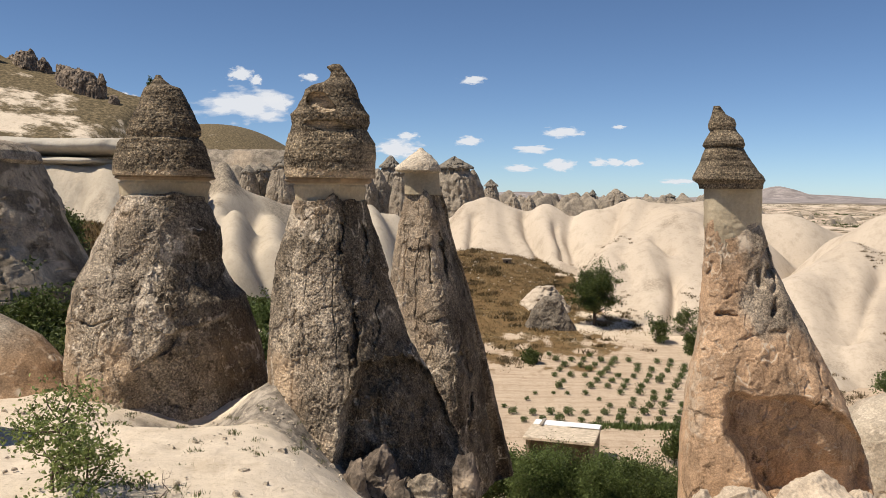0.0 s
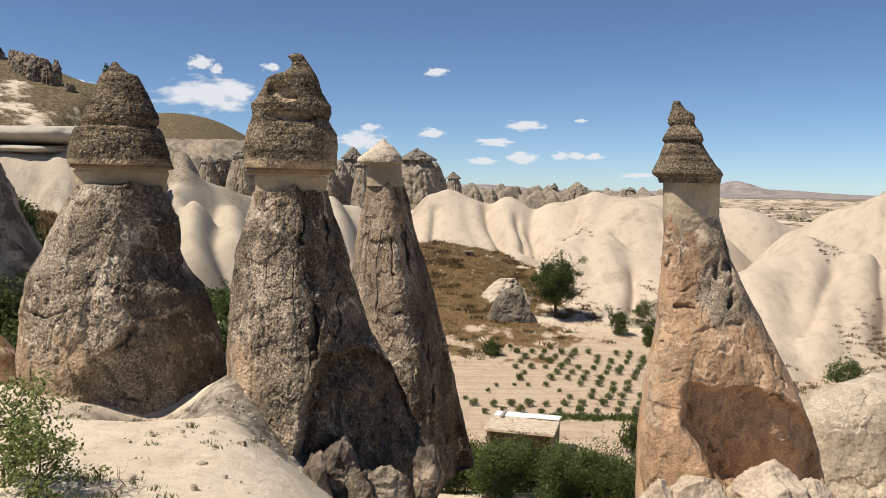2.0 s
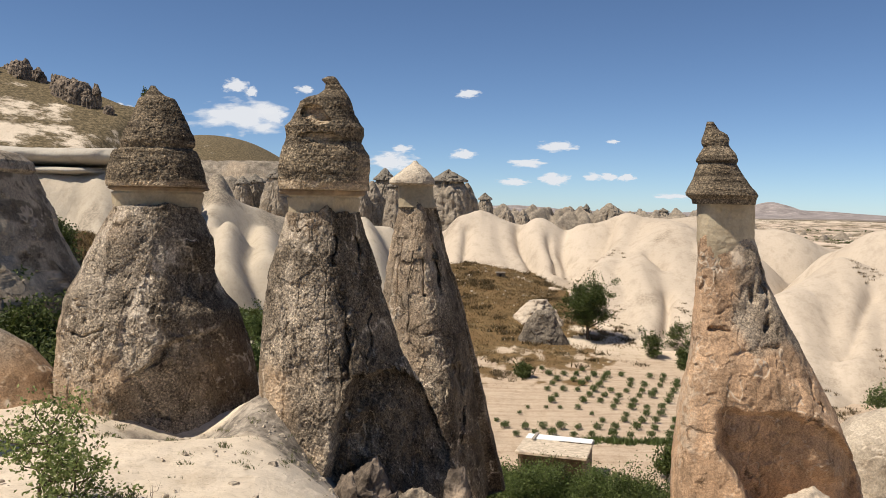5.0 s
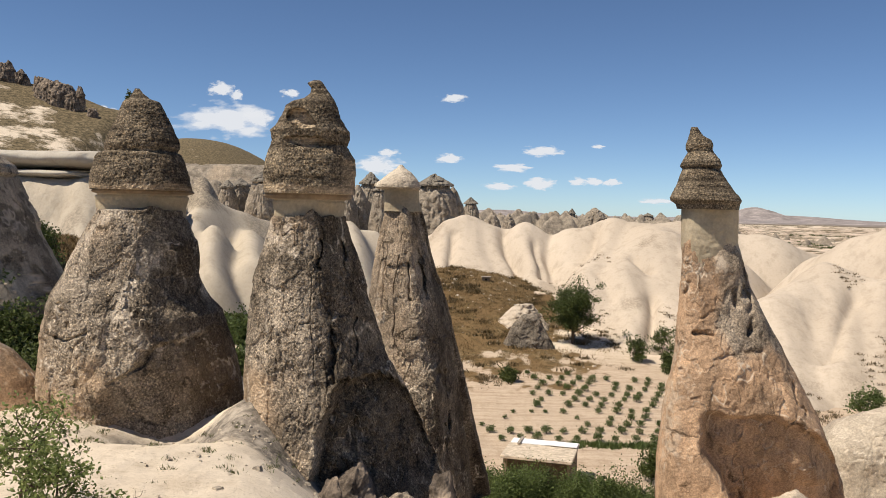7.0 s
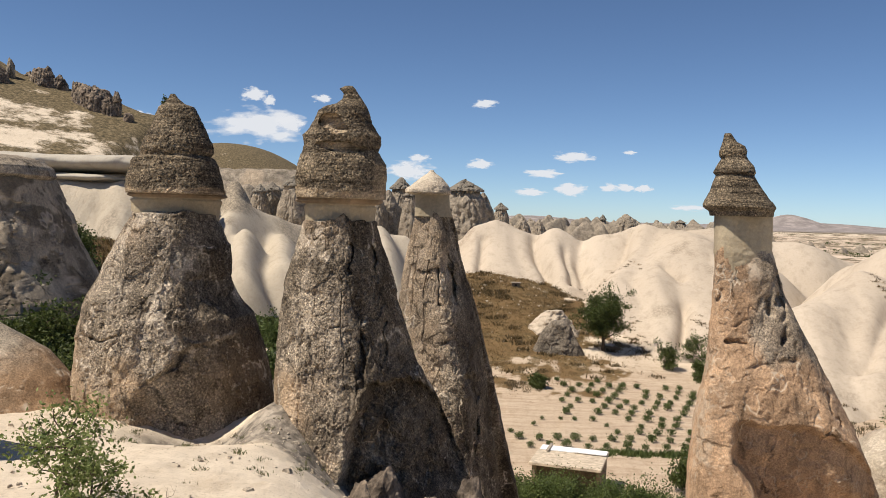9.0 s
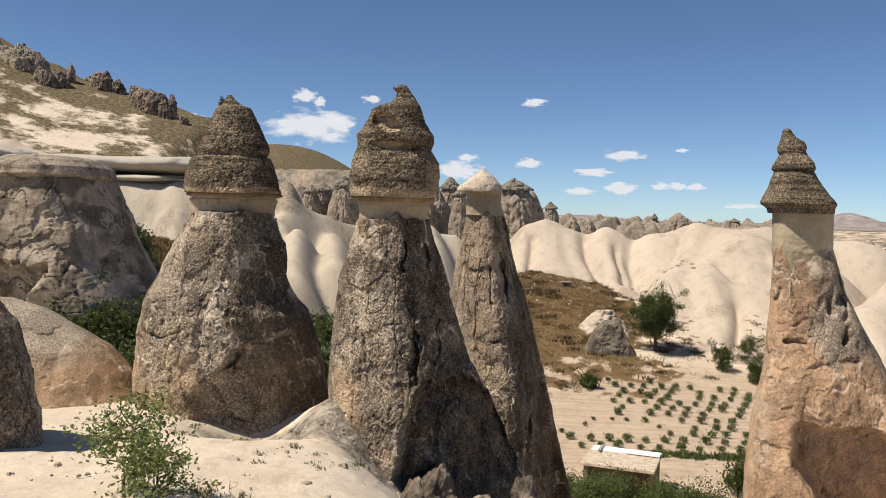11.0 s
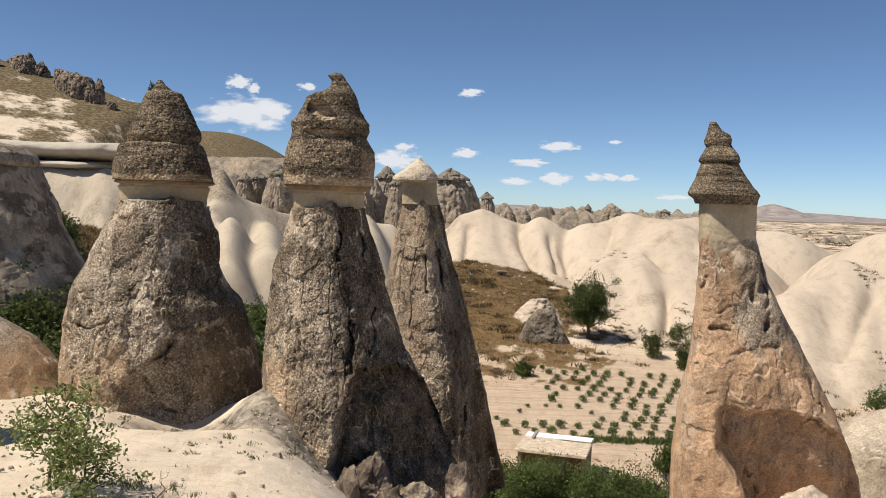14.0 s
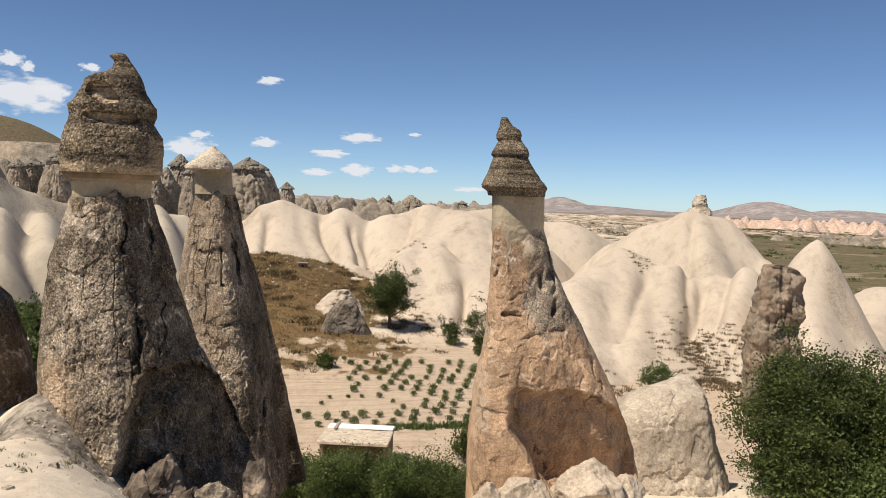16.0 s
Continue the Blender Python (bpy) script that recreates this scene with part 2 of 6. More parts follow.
TUFF = tuff_material("white_tuff", (0.425, 0.356, 0.278), (0.53, 0.452, 0.359), (0.28, 0.228, 0.168))
CLIFF_TUFF = tuff_material("grey_white_tuff", (0.41, 0.355, 0.275), (0.56, 0.485, 0.385), (0.24, 0.20, 0.15), 2.5)
GREY_TUFF = tuff_material("grey_tuff", (0.36, 0.32, 0.27), (0.47, 0.43, 0.36), (0.16, 0.14, 0.12))


def ground_material():
    m, n, l, s = material("ground", 0.95)
    big = noise_node(n, l, 0.12, 6, 0.6)
    fine = noise_node(n, l, 2.2, 9, 0.7)
    sand = ramp(n, l, big.outputs["Fac"], [(0.3, (0.60, 0.505, 0.388)), (0.7, (0.71, 0.612, 0.482))]).outputs[0]
    grit = ramp(n, l, fine.outputs["Fac"], [(0.28, (0.80, 0.78, 0.74)), (0.5, (1.0, 1.0, 1.0))]).outputs[0]
    tilled = noise_node(n, l, 0.5, 8, 0.7, (0.25, 2.2, 1.0))
    soil = ramp(n, l, tilled.outputs["Fac"], [(0.36, (0.38, 0.288, 0.205)), (0.5, (0.46, 0.362, 0.265)), (0.64, (0.52, 0.418, 0.31))]).outputs[0]
    sand = mix(n, l, attribute(n, "soil"), sand, soil)
    sand = mix(n, l, 0.9, sand, grit, "MULTIPLY")
    grain = noise_node(n, l, 13.0, 7, 0.75)
    specks = ramp(n, l, grain.outputs["Fac"], [(0.33, (0.55, 0.52, 0.48)), (0.46, (1.0, 1.0, 1.0)), (0.62, (1.0, 1.0, 1.0)), (0.70, (1.15, 1.14, 1.12))]).outputs[0]
    sand = mix(n, l, 0.8, sand, specks, "MULTIPLY")
    wash = noise_node(n, l, 0.55, 9, 0.72, (1.6, 0.6, 1.0))
    rills = ramp(n, l, wash.outputs["Fac"], [(0.36, (0.70, 0.66, 0.60)), (0.48, (1.0, 1.0, 1.0))]).outputs[0]
    sand = mix(n, l, 0.5, sand, rills, "MULTIPLY")
    tuft = noise_node(n, l, 0.9, 9, 0.75)
    grass = ramp(n, l, tuft.outputs["Fac"], [(0.34, (0.035, 0.03, 0.013)), (0.5, (0.125, 0.085, 0.038)), (0.62, (0.22, 0.15, 0.072)), (0.72, (0.42, 0.33, 0.22))]).outputs[0]
    clumps = noise_node(n, l, 0.22, 10, 0.75)
    grass = mix(n, l, ramp(n, l, clumps.outputs["Fac"], [(0.42, (0, 0, 0)), (0.60, (1, 1, 1))]).outputs[0], grass, (0.17, 0.108, 0.05), "MIX")
    patchy = maths(n, l, "MULTIPLY_ADD", clumps.outputs["Fac"], 1.6)
    patchy.node.inputs[2].default_value = -0.8
    amount = maths(n, l, "ADD", attribute(n, "grass"), patchy)
    fac = ramp(n, l, amount, [(0.38, (0, 0, 0)), (0.62, (1, 1, 1))]).outputs[0]
    col = mix(n, l, fac, sand, grass)
    gravel = ramp(n, l, fine.outputs["Fac"], [(0.36, (0.08, 0.07, 0.058)), (0.5, (0.22, 0.19, 0.155)), (0.62, (0.40, 0.35, 0.285))]).outputs[0]
    gfac = ramp(n, l, maths(n, l, "ADD", attribute(n, "gravel"), maths(n, l, "MULTIPLY_ADD", tuft.outputs["Fac"], 0.8)), [(0.3, (0, 0, 0)), (0.9, (1, 1, 1))])
    gfac.inputs[0].links[0].from_node.inputs[1].links[0].from_node.inputs[2].default_value = -0.4
    col = mix(n, l, gfac.outputs[0], col, gravel)
    strata = noise_node(n, l, 0.02, 8, 0.7)
    pink = ramp(n, l, strata.outputs["Fac"], [(0.38, (0.16, 0.125, 0.085)), (0.46, (0.42, 0.29, 0.215)), (0.54, (0.60, 0.48, 0.38)), (0.60, (0.22, 0.17, 0.12))]).outputs[0]
    col = mix(n, l, attribute(n, "pink"), col, pink)
    scrub = ramp(n, l, tuft.outputs["Fac"], [(0.38, (0.05, 0.042, 0.024)), (0.52, (0.145, 0.112, 0.062)), (0.66, (0.26, 0.20, 0.12))]).outputs[0]
    blot = noise_node(n, l, 0.07, 10, 0.72)
    sum1 = maths(n, l, "MULTIPLY_ADD", blot.outputs["Fac"], 3.0)
    sum1.node.inputs[2].default_value = -1.5
    sfac = ramp(n, l, maths(n, l, "ADD", attribute(n, "scrub"), sum1), [(0.38, (0, 0, 0)), (0.62, (1, 1, 1))]).outputs[0]
    some = ramp(n, l, attribute(n, "scrub"), [(0.02, (0, 0, 0)), (0.12, (1, 1, 1))]).outputs[0]
    sfac = mix(n, l, 1.0, sfac, some, "MULTIPLY")
    col = mix(n, l, sfac, col, scrub)
    crops = noise_node(n, l, 0.035, 10, 0.75, (1.0, 2.2, 1.0))
    field = ramp(n, l, crops.outputs["Fac"], [(0.40, (0.05, 0.05, 0.022)), (0.47, (0.15, 0.12, 0.065)), (0.53, (0.085, 0.078, 0.036)), (0.61, (0.27, 0.205, 0.135))]).outputs[0]
    col = mix(n, l, attribute(n, "field"), col, field)
    # far hills greyed, with the distance haze put into their colour
    bare = ramp(n, l, strata.outputs["Fac"], [(0.4, (0.20, 0.175, 0.165)), (0.55, (0.29, 0.255, 0.24)), (0.66, (0.40, 0.35, 0.32))]).outputs[0]
    col = mix(n, l, attribute(n, "far"), col, bare)
    l.new(col, s.inputs["Base Color"])
    bumps(n, l, s, (tuft.outputs["Fac"], 0.3, 0.4), (wash.outputs["Fac"], 0.35, 0.15), (fine.outputs["Fac"], 0.55, 0.06), (grain.outputs["Fac"], 0.6, 0.02))
    return m


GROUND = ground_material()


def leaf_material(name, dark, light):
    m, n, l, s = material(name, 0.55)
    g = n.new("ShaderNodeNewGeometry")
    c = ramp(n, l, g.outputs["Random Per Island"], [(0.0, dark), (1.0, light)]).outputs[0]
    l.new(c, s.inputs["Base Color"])
    s.inputs["Specular IOR Level"].default_value = 0.3
    t = n.new("ShaderNodeBsdfTranslucent")
    l.new(c, t.inputs[0])
    mx = n.new("ShaderNodeMixShader")
    mx.inputs[0].default_value = 0.3
    l.new(s.outputs[0], mx.inputs[1])
    l.new(t.outputs[0], mx.inputs[2])
    l.new(mx.outputs[0], n["Material Output"].inputs[0])
    return m


LEAF = leaf_material("leaf_green", (0.028, 0.042, 0.009), (0.105, 0.132, 0.034))
LEAF_PALE = leaf_material("leaf_pale", (0.075, 0.108, 0.024), (0.27, 0.315, 0.105))
LEAF_SHRUB = leaf_material("leaf_shrub", (0.042, 0.062, 0.014), (0.14, 0.18, 0.05))
LEAF_VINE = leaf_material("leaf_vine", (0.045, 0.07, 0.018), (0.13, 0.17, 0.05))
DRY = leaf_material("dry_grass", (0.09, 0.062, 0.026), (0.29, 0.20, 0.095))


def plain_material(name, colour, rough=0.8, scale=6.0, spread=0.3):
    m, n, l, s = material(name, rough)
    f = noise_node(n, l, scale, 7, 0.65)
    c = ramp(n, l, f.outputs["Fac"], [(0.3, tuple(v * (1 - spread) for v in colour)), (0.7, tuple(min(1, v * (1 + spread)) for v in colour))]).outputs[0]
    l.new(c, s.inputs["Base Color"])
    bumps(n, l, s, (f.outputs["Fac"], 0.3, 0.02))
    return m


BARK = plain_material("bark", (0.10, 0.075, 0.055), 0.9, 9.0, 0.5)
WALL = plain_material("shed_wall", (0.22, 0.17, 0.12), 0.9, 3.0, 0.2)
EARTH = plain_material("earth_roof", (0.50, 0.42, 0.32), 0.95, 2.5, 0.35)
# the shade under the shed's roof, as a dark wall colour
FRONT_SHADE = plain_material("front_shade", (0.10, 0.075, 0.052), 0.9, 4.0, 0.4)
SHEET = plain_material("white_sheet", (0.80, 0.79, 0.77), 0.6, 2.0, 0.1)
WOOD = plain_material("grey_wood", (0.30, 0.26, 0.21), 0.85, 5.0, 0.3)
DARK = plain_material("opening_shade", (0.04, 0.035, 0.03), 0.95, 3.0, 0.3)


# ---- the ground ----
def ground(x, y):
    x, y = np.asarray(x, float), np.asarray(y, float)
    r = np.hypot(x, y)
    # valley floor, higher near the hill and gently rising behind the vineyard
    floor = 4.5 * smooth(62, 42, y) + 6.0 * smooth(108, 190, y)
    # western side of the valley
    side = smooth(-6, -40, x - 0.02 * y) * 15.5 * smooth(20, 60, y)
    base = floor * (1 - smooth(-6, -40, x)) + side
    # hill that the path runs on, with its sandy spur
    ahead = 0.9 * np.logaddexp(0, np.clip(y, -200, 400) / 0.9)
    top = 20.45 - 0.26 * np.minimum(ahead, 13) - 0.145 * np.clip(y - 13, 0, 26) + 0.7 * bump2(x, y, -5.9, 29, 1.7, 2.4) + 1.25 * bump2(x, y, -5.0, 27.3, 1.8, 1.9) - 1.25 * bump2(x, y, -8.0, 26.0, 2.0, 2.6) - 0.6 * np.clip(y - 39, 0, 40)
    top = top + 0.02 * np.minimum(y, 0)
    edge = 2.8 - 0.325 * y
    d = x - edge
    top = top - 0.92 * (np.sqrt(d * d + 1.4) + d) * 0.5
    top = top - 0.10 * np.clip(-x - 14, 0, 60)
    k = 1.2
    z = k * np.logaddexp(top / k, base / k)
    # grassy knoll below the white ridge
    z = z + 6.8 * bump2(x, y, 7, 156, 22, 31)
    # terraces behind the front chimneys
    z = z + 5.5 * bump2(x, y, -16, 72, 6, 13) + 3.0 * bump2(x, y, -37, 84, 8, 9)
    # western hill and the hill far behind it
    along = np.clip((-x - 100) / 60, -1.5, 3)
    crest = np.maximum(46 + 26 * along, 52.8 + 17.2 * along)
    hill = crest - 0.36 * np.abs(y - 280) - 0.10 * np.abs(y - 280) * smooth(300, 420, y)
    hill = np.where(x > -100, hill - 0.8 * (x + 100), hill)
    z = np.where(y > 60, 3.0 * np.logaddexp(z / 3.0, hill / 3.0), z)
    far = 63 * bump2(x, y, -150, 560, 90, 150)
    z = np.maximum(z, far)
    # open country: low swells, a rim of badlands, hills on the horizon
    for px, py, h, sx, sy in ((1535, 3800, 66, 130, 200), (1640, 3850, 31, 480, 300), (2690, 3800, 82, 190, 300), (3370, 3800, 88, 420, 300), (3000, 3900, 34, 450, 300), (360, 4000, 30, 260, 300)):
        z = np.maximum(z, h * bump2(x, y, px, py, sx, sy))
    out = smooth(210, 420, r)
    p = np.stack([x / 240, y / 240, np.zeros_like(x)], -1).reshape(-1, 3)
    swell = fbm(p, 4).reshape(x.shape)
    z = z + out * (4.0 * swell + 2.0)
    return z


def build_ground():
    front = np.radians(np.linspace(-50, 50, 640))
    rear = np.radians(np.linspace(50, 310, 90))[1:-1]
    ang = np.concatenate([front, rear])
    rad = np.concatenate([[0.05], np.geomspace(1.2, 4800, 430)])
    a, r = np.meshgrid(ang, rad, indexing="ij")
    x, y = r * np.sin(a), r * np.cos(a)
    z = ground(x, y)
    p = np.stack([x, y, z], -1).reshape(-1, 3)
    X, Y = p[:, 0], p[:, 1]
    near = smooth(260, 120, np.hypot(X, Y))
    p[:, 2] += near * (0.10 * fbm(p * 0.35, 4) + 0.03 * fbm(p * 1.6, 3)) * smooth(0.5, 4, np.hypot(X, Y))
    n = fbm(p * (0.06, 0.06, 0.0) + 3, 4)
    n2 = fbm(p * (0.25, 0.25, 0.0) + 8, 4)
    knoll = bump2(X, Y, 8, 141, 20, 32)
    grass = 0.80 * smooth(0.2, 0.5, knoll + 0.2 * n + 0.34 * n2) - 0.12 * smooth(0.15, 0.5, n2)
    strip = smooth(55, 57, Y) * smooth(62.5, 60.5, Y) * smooth(9, 12, X) * smooth(30, 24, X)
    grass = np.maximum(grass, strip)
    meadow = smooth(-22, -26, X) * smooth(44, 52, Y) * smooth(105, 92, Y)
    grass = np.maximum(grass, meadow * 0.85)
    rr = np.hypot(X, Y)
    scrub = smooth(118, 150, Y) * smooth(-52, -70, X) * (0.66 + 0.35 * smooth(250, 268, Y + 10 * n) - 0.25 * bump2(X, Y, -128, 225, 22, 30))
    scrub = np.maximum(scrub, smooth(240, 330, Y) * smooth(-40, -80, X) * 0.9)
    plain = smooth(180, 320, rr) * smooth(-40, 20, X)
    scrub = np.maximum(scrub, plain * 0.45)
    east = smooth(0.52, 0.60, X / np.maximum(Y, 1)) * smooth(105, 135, Y)
    scrub = np.maximum(scrub, east * smooth(560, 480, rr) * 1.05)
    scrub = np.maximum(scrub, 1.9 * smooth(1300, 1900, rr))
    pink = np.maximum(plain * 0.5 * smooth(1300, 1000, rr), east * smooth(470, 540, rr) * smooth(1300, 1000, rr) * 0.9)
    gravel = 1.3 * bump2(X, Y, -7.8, 26.2, 2.4, 1.4) + 0.9 * bump2(X, Y, -4.4, 25.6, 1.6, 1.6) + 1.1 * bump2(X, Y, -4.6, 25.4, 3.2, 0.6, -64)
    me = mesh_of("ground", p, grid_faces(len(ang), len(rad), True), GROUND, grass=grass, soil=smooth(48, 58, Y) * smooth(128, 112, Y) * smooth(-4, 2, X), scrub=scrub, pink=pink, gravel=gravel, field=0.95 * east * smooth(520, 440, rr), far=smooth(1500, 2100, rr))
    return tagged(new("ground", me), "pale sandy valley ground with dry grass and scrub", "ground", kind="structure")


build_ground()


# ---- lofted stone ----
def loft(name, rows, yc, mat, seed, nu=380, nv=340, deep=1.0, rough=(0.25, 0.13, 0.045, 0.05), flute=0.0, square=0.0, shape=None, bare=None, lean=0.0, layers=0.0, ragged=0.0, prow=None, blocks=0.0, size=1.0, away=0.0, plates=0.0, pebbles=0.0, fissure=0.0, strata=0.0, crust_shade=None, pale=None):
    """A stone body from rows of (height, middle, half width), round in plan, with weathered relief."""
    rows = sorted(rows)
    rz, rx, rr = (np.array([q[k] for q in rows]) for k in range(3))
    t = np.linspace(0, 1, nv)
    z = rz[0] + (rz[-1] - rz[0]) * t
    xc, rad = np.interp(z, rz, rx), np.interp(z, rz, rr)
    for _ in range(max(1, nv // 120)):
        xc[1:-1] = (xc[:-2] + 2 * xc[1:-1] + xc[2:]) / 4
        rad[1:-1] = (rad[:-2] + 2 * rad[1:-1] + rad[2:]) / 4
    rad = np.append(rad, 0.0)
    rad = np.insert(rad, 0, 0.0)
    z = np.append(z, z[-1] + 0.01)
    z = np.insert(z, 0, z[0] - 0.01)
    xc = np.append(xc, xc[-1])
    xc = np.insert(xc, 0, xc[0])
    n = len(z)
    u = np.linspace(-math.pi, math.pi, nu, endpoint=False)
    th = u - 0.5 * np.sin(u) - math.pi / 2
    T, Z = np.meshgrid(th, z, indexing="ij")
    R = np.broadcast_to(rad, T.shape)
    C = np.broadcast_to(xc, T.shape)
    c, s = np.cos(T), np.sin(T)
    if prow:
        # an edge towards the south, turned by its angle, kept to the same width
        power, turn = prow
        w = T + math.pi / 2 - radians(turn)
        rho = (np.abs(np.cos(w)) ** power + np.abs(np.sin(w)) ** power) ** (-1 / power)
        px = rho * c
        lo, hi = px.min(), px.max()
        cx, sx = 2 * (px - lo) / (hi - lo) - 1, rho * s
    elif square:
        boxy = (np.abs(c) ** 4 + np.abs(s) ** 4) ** -0.25
        f = 1 + square * (boxy - 1)
        cx, sx = c * np.minimum(f, 1.0 / np.maximum(np.abs(c), 1e-6)), s * f
    else:
        cx, sx = c, s
    X = C + R * cx * np.where(cx > 0, 1 - 0.06 * away, 1.0)
    # the eastern half may fall away behind a crease
    Y = yc + R * (sx * deep + 1.3 * away * np.clip(cx - 0.35, 0, 1)) + lean * (Z - rz[0])
    p = np.stack([X, Y, Z], -1).reshape(-1, 3)
    out = np.stack([c, s, np.zeros_like(c)], -1).reshape(-1, 3)
    k = np.minimum(1, R.ravel() / 1.2)
    q = p / size + seed * 13.7
    d = rough[0] * fbm(q * 0.45, 3) + rough[1] * fbm(q * 1.5, 3) + rough[2] * fbm(q * 5.0, 3) + rough[3] * ridged(q * 2.6, 2)
    if flute:
        v = np.stack([p[:, 0] * 1.6, p[:, 1] * 1.6, p[:, 2] * 0.16], -1) / size + seed
        g = ridged(v, 2)
        d = d - flute * np.clip(g - 0.75, 0, 2)
    if layers:
        lay = perlin(np.stack([p[:, 0] * 0.15 + seed, p[:, 1] * 0.15, p[:, 2] * 3.2], -1))
        d = d + layers * np.sign(lay) * np.abs(lay) ** 0.5
    if blocks:
        # joints split the face into blocks that stand a little proud of one another
        w = q * (0.75, 0.75, 0.42) + 0.35 * np.stack([fbm(q * 0.9, 2), fbm(q * 0.9 + 50, 2), fbm(q * 0.9 + 90, 2)], -1)
        i = np.floor(w).astype(int) & 255
        d = d + blocks * (PERM[PERM[PERM[i[:, 0]] + i[:, 1]] + i[:, 2]] / 127.5 - 1)
    darkening, edge = np.zeros(len(p)), np.zeros(len(p))
    if plates:
        # thin plates of the outer crust have come off along ragged edges
        for f, a, cut in ((0.34, 1.0, 0.05), (0.8, 0.55, 0.16), (1.9, 0.3, 0.22)):
            w = fbm(q * (f, f, 0.75 * f) + 31 * f, 5, 0.55)
            on = smooth(cut - 0.008, cut + 0.014, w)
            d = d - plates * a * on
            darkening = darkening + (0.28 * a) * (1 - on)
            edge = np.maximum(edge, a ** 0.5 * np.exp(-((w - cut - 0.02) / 0.02) ** 2) * smooth(-0.1, 0.3, fbm(q * 0.6 + 7 * f, 2)))
    if pebbles:
        d = d + pebbles * (np.abs(perlin(q * 6.5)) + 0.6 * np.abs(perlin(q * 13 + 4)) - 0.3)
    if fissure:
        wv = q + 0.11 * np.stack([fbm(q * 0.7, 2), fbm(q * 0.7 + 50, 2), fbm(q * 0.7 + 90, 2)], -1)
        for f, a in (((0.9, 0.9, 0.05), 1.0), ((1.9, 1.9, 0.14), 0.7), ((0.35, 0.35, 1.1), 0.25)):
            v = np.abs(perlin(wv * f + 11))
            some = smooth(0.05, 0.35, fbm(q * 0.5 + 70 * a, 2))
            d = d - fissure * a * some * np.exp(-(v / 0.014) ** 2)
    if strata:
        strata = strata * smooth(-0.35, 0.35, fbm(p * 0.9 + 77, 2))
        tilt = p[:, 2] + 0.10 * fbm(p * 0.6 + seed, 2)
        bed = np.stack([p[:, 0] * 0.35 + seed, p[:, 1] * 0.35, tilt * 4.6], -1)
        d = d + strata * (np.clip(2.2 * perlin(bed), -1, 1) + 0.6 * np.clip(2.2 * perlin(bed * (1.5, 1.5, 2.3) + 9), -1, 1))
    # the silhouette keeps its width
    side = 1 - 0.55 * np.abs(out[:, 0]) ** 3
    p = p + out * (d * k * side)[:, None]
    if ragged:
        p[:, 2] += ragged * np.maximum(fbm(q * (1.1, 1.1, 0.3) + 3, 4), -0.12) * smooth(0.88, 1.0, np.broadcast_to(np.append(np.insert(t, 0, 0), 1), T.shape).ravel())
    if shape:
        p = shape(p, out)
    b = bare(p, out) if bare else np.zeros(len(p))
    # adds each stone's own dark areas, for some chimneys painted east-side shade
    if crust_shade:
        darkening = darkening + crust_shade(p, out)
    if pale:
        edge = np.maximum(edge, pale(p, out))
    return mesh_of(name, p, grid_faces(nu, n, True), mat, bare=np.clip(b, 0, 1), crust_shade=np.clip(darkening, 0, 1), fresh_lit=np.clip(edge, 0, 1))


def cracks(p, out, lines):
    """Carves fissures into the south face: (width, depth, points along it)."""
    front = smooth(0.3, -0.15, out[:, 1])
    wob = 0.16 * fbm(p * 1.3 + 7, 4)
    wob2 = fbm(p * 0.9 + 21, 3)
    x, z = p[:, 0] + wob, p[:, 2] + 0.5 * wob
    push = np.zeros(len(p))
    for width, depth, pts in lines:
        for a, b in zip(pts, pts[1:]):
            dx, dz = b[0] - a[0], b[2] - a[2]
            t = np.clip(((x - a[0]) * dx + (z - a[2]) * dz) / (dx * dx + dz * dz), 0, 1)
            d = np.hypot(x - a[0] - t * dx, z - a[2] - t * dz) / (width * (0.45 + 0.75 * np.abs(wob2)))
            ends = 0.75 + 0.8 * wob2
            push = np.maximum(push, depth * ends * np.exp(-d ** 2))
    p[:, 1] += push * front
    return p


def chimney(label, yc, body, neck, cap, seed, mats, body_kw, neck_kw, cap_kw):
    rows = body
    base = thing("fairy_chimney", label, "rock tower", (rows[0][1], yc, rows[0][0]), "fairy chimneys")
    inv = base.matrix_world.inverted()
    for name, rws, mat, kw, sd in (("body", body, mats[0], body_kw, 1), ("neck", neck, mats[1], neck_kw, 2), ("cap", cap, mats[2], cap_kw, 3)):
        me = loft(name, rws, yc, mat, seed + sd, **kw)
        me.transform(inv)
        part(name, me, base)
    return base


def patch(p, cx, cz, sx, sz):
    return np.exp(-(((p[:, 0] - cx) / sx) ** 2 + ((p[:, 2] - cz) / sz) ** 2))


T1_BODY = [
    (12.94, -10.00, 3.58), (14.43, -10.02, 3.57), (14.85, -10.05, 3.60), (15.70, -10.12, 3.63), (16.54, -10.12, 3.57), (17.58, -10.12, 3.41),
    (18.11, -10.11, 3.26), (18.38, -10.23, 3.09), (18.83, -10.32, 2.81), (19.45, -10.34, 2.47), (20.07, -10.30, 2.31), (20.69, -10.25, 2.09),
    (21.27, -10.24, 1.78), (21.60, -10.21, 1.57), (21.80, -10.20, 1.52),
]
T1_NECK = [
    (20.69, -10.17, 1.40), (21.52, -10.19, 1.47), (21.93, -10.21, 1.53), (22.28, -10.19, 1.60), (22.31, -10.18, 1.50), (22.36, -10.18, 1.50), (22.38, -10.16, 1.74), (22.46, -10.16, 1.76), (22.50, -10.16, 1.68), (22.68, -10.17, 1.68),
]
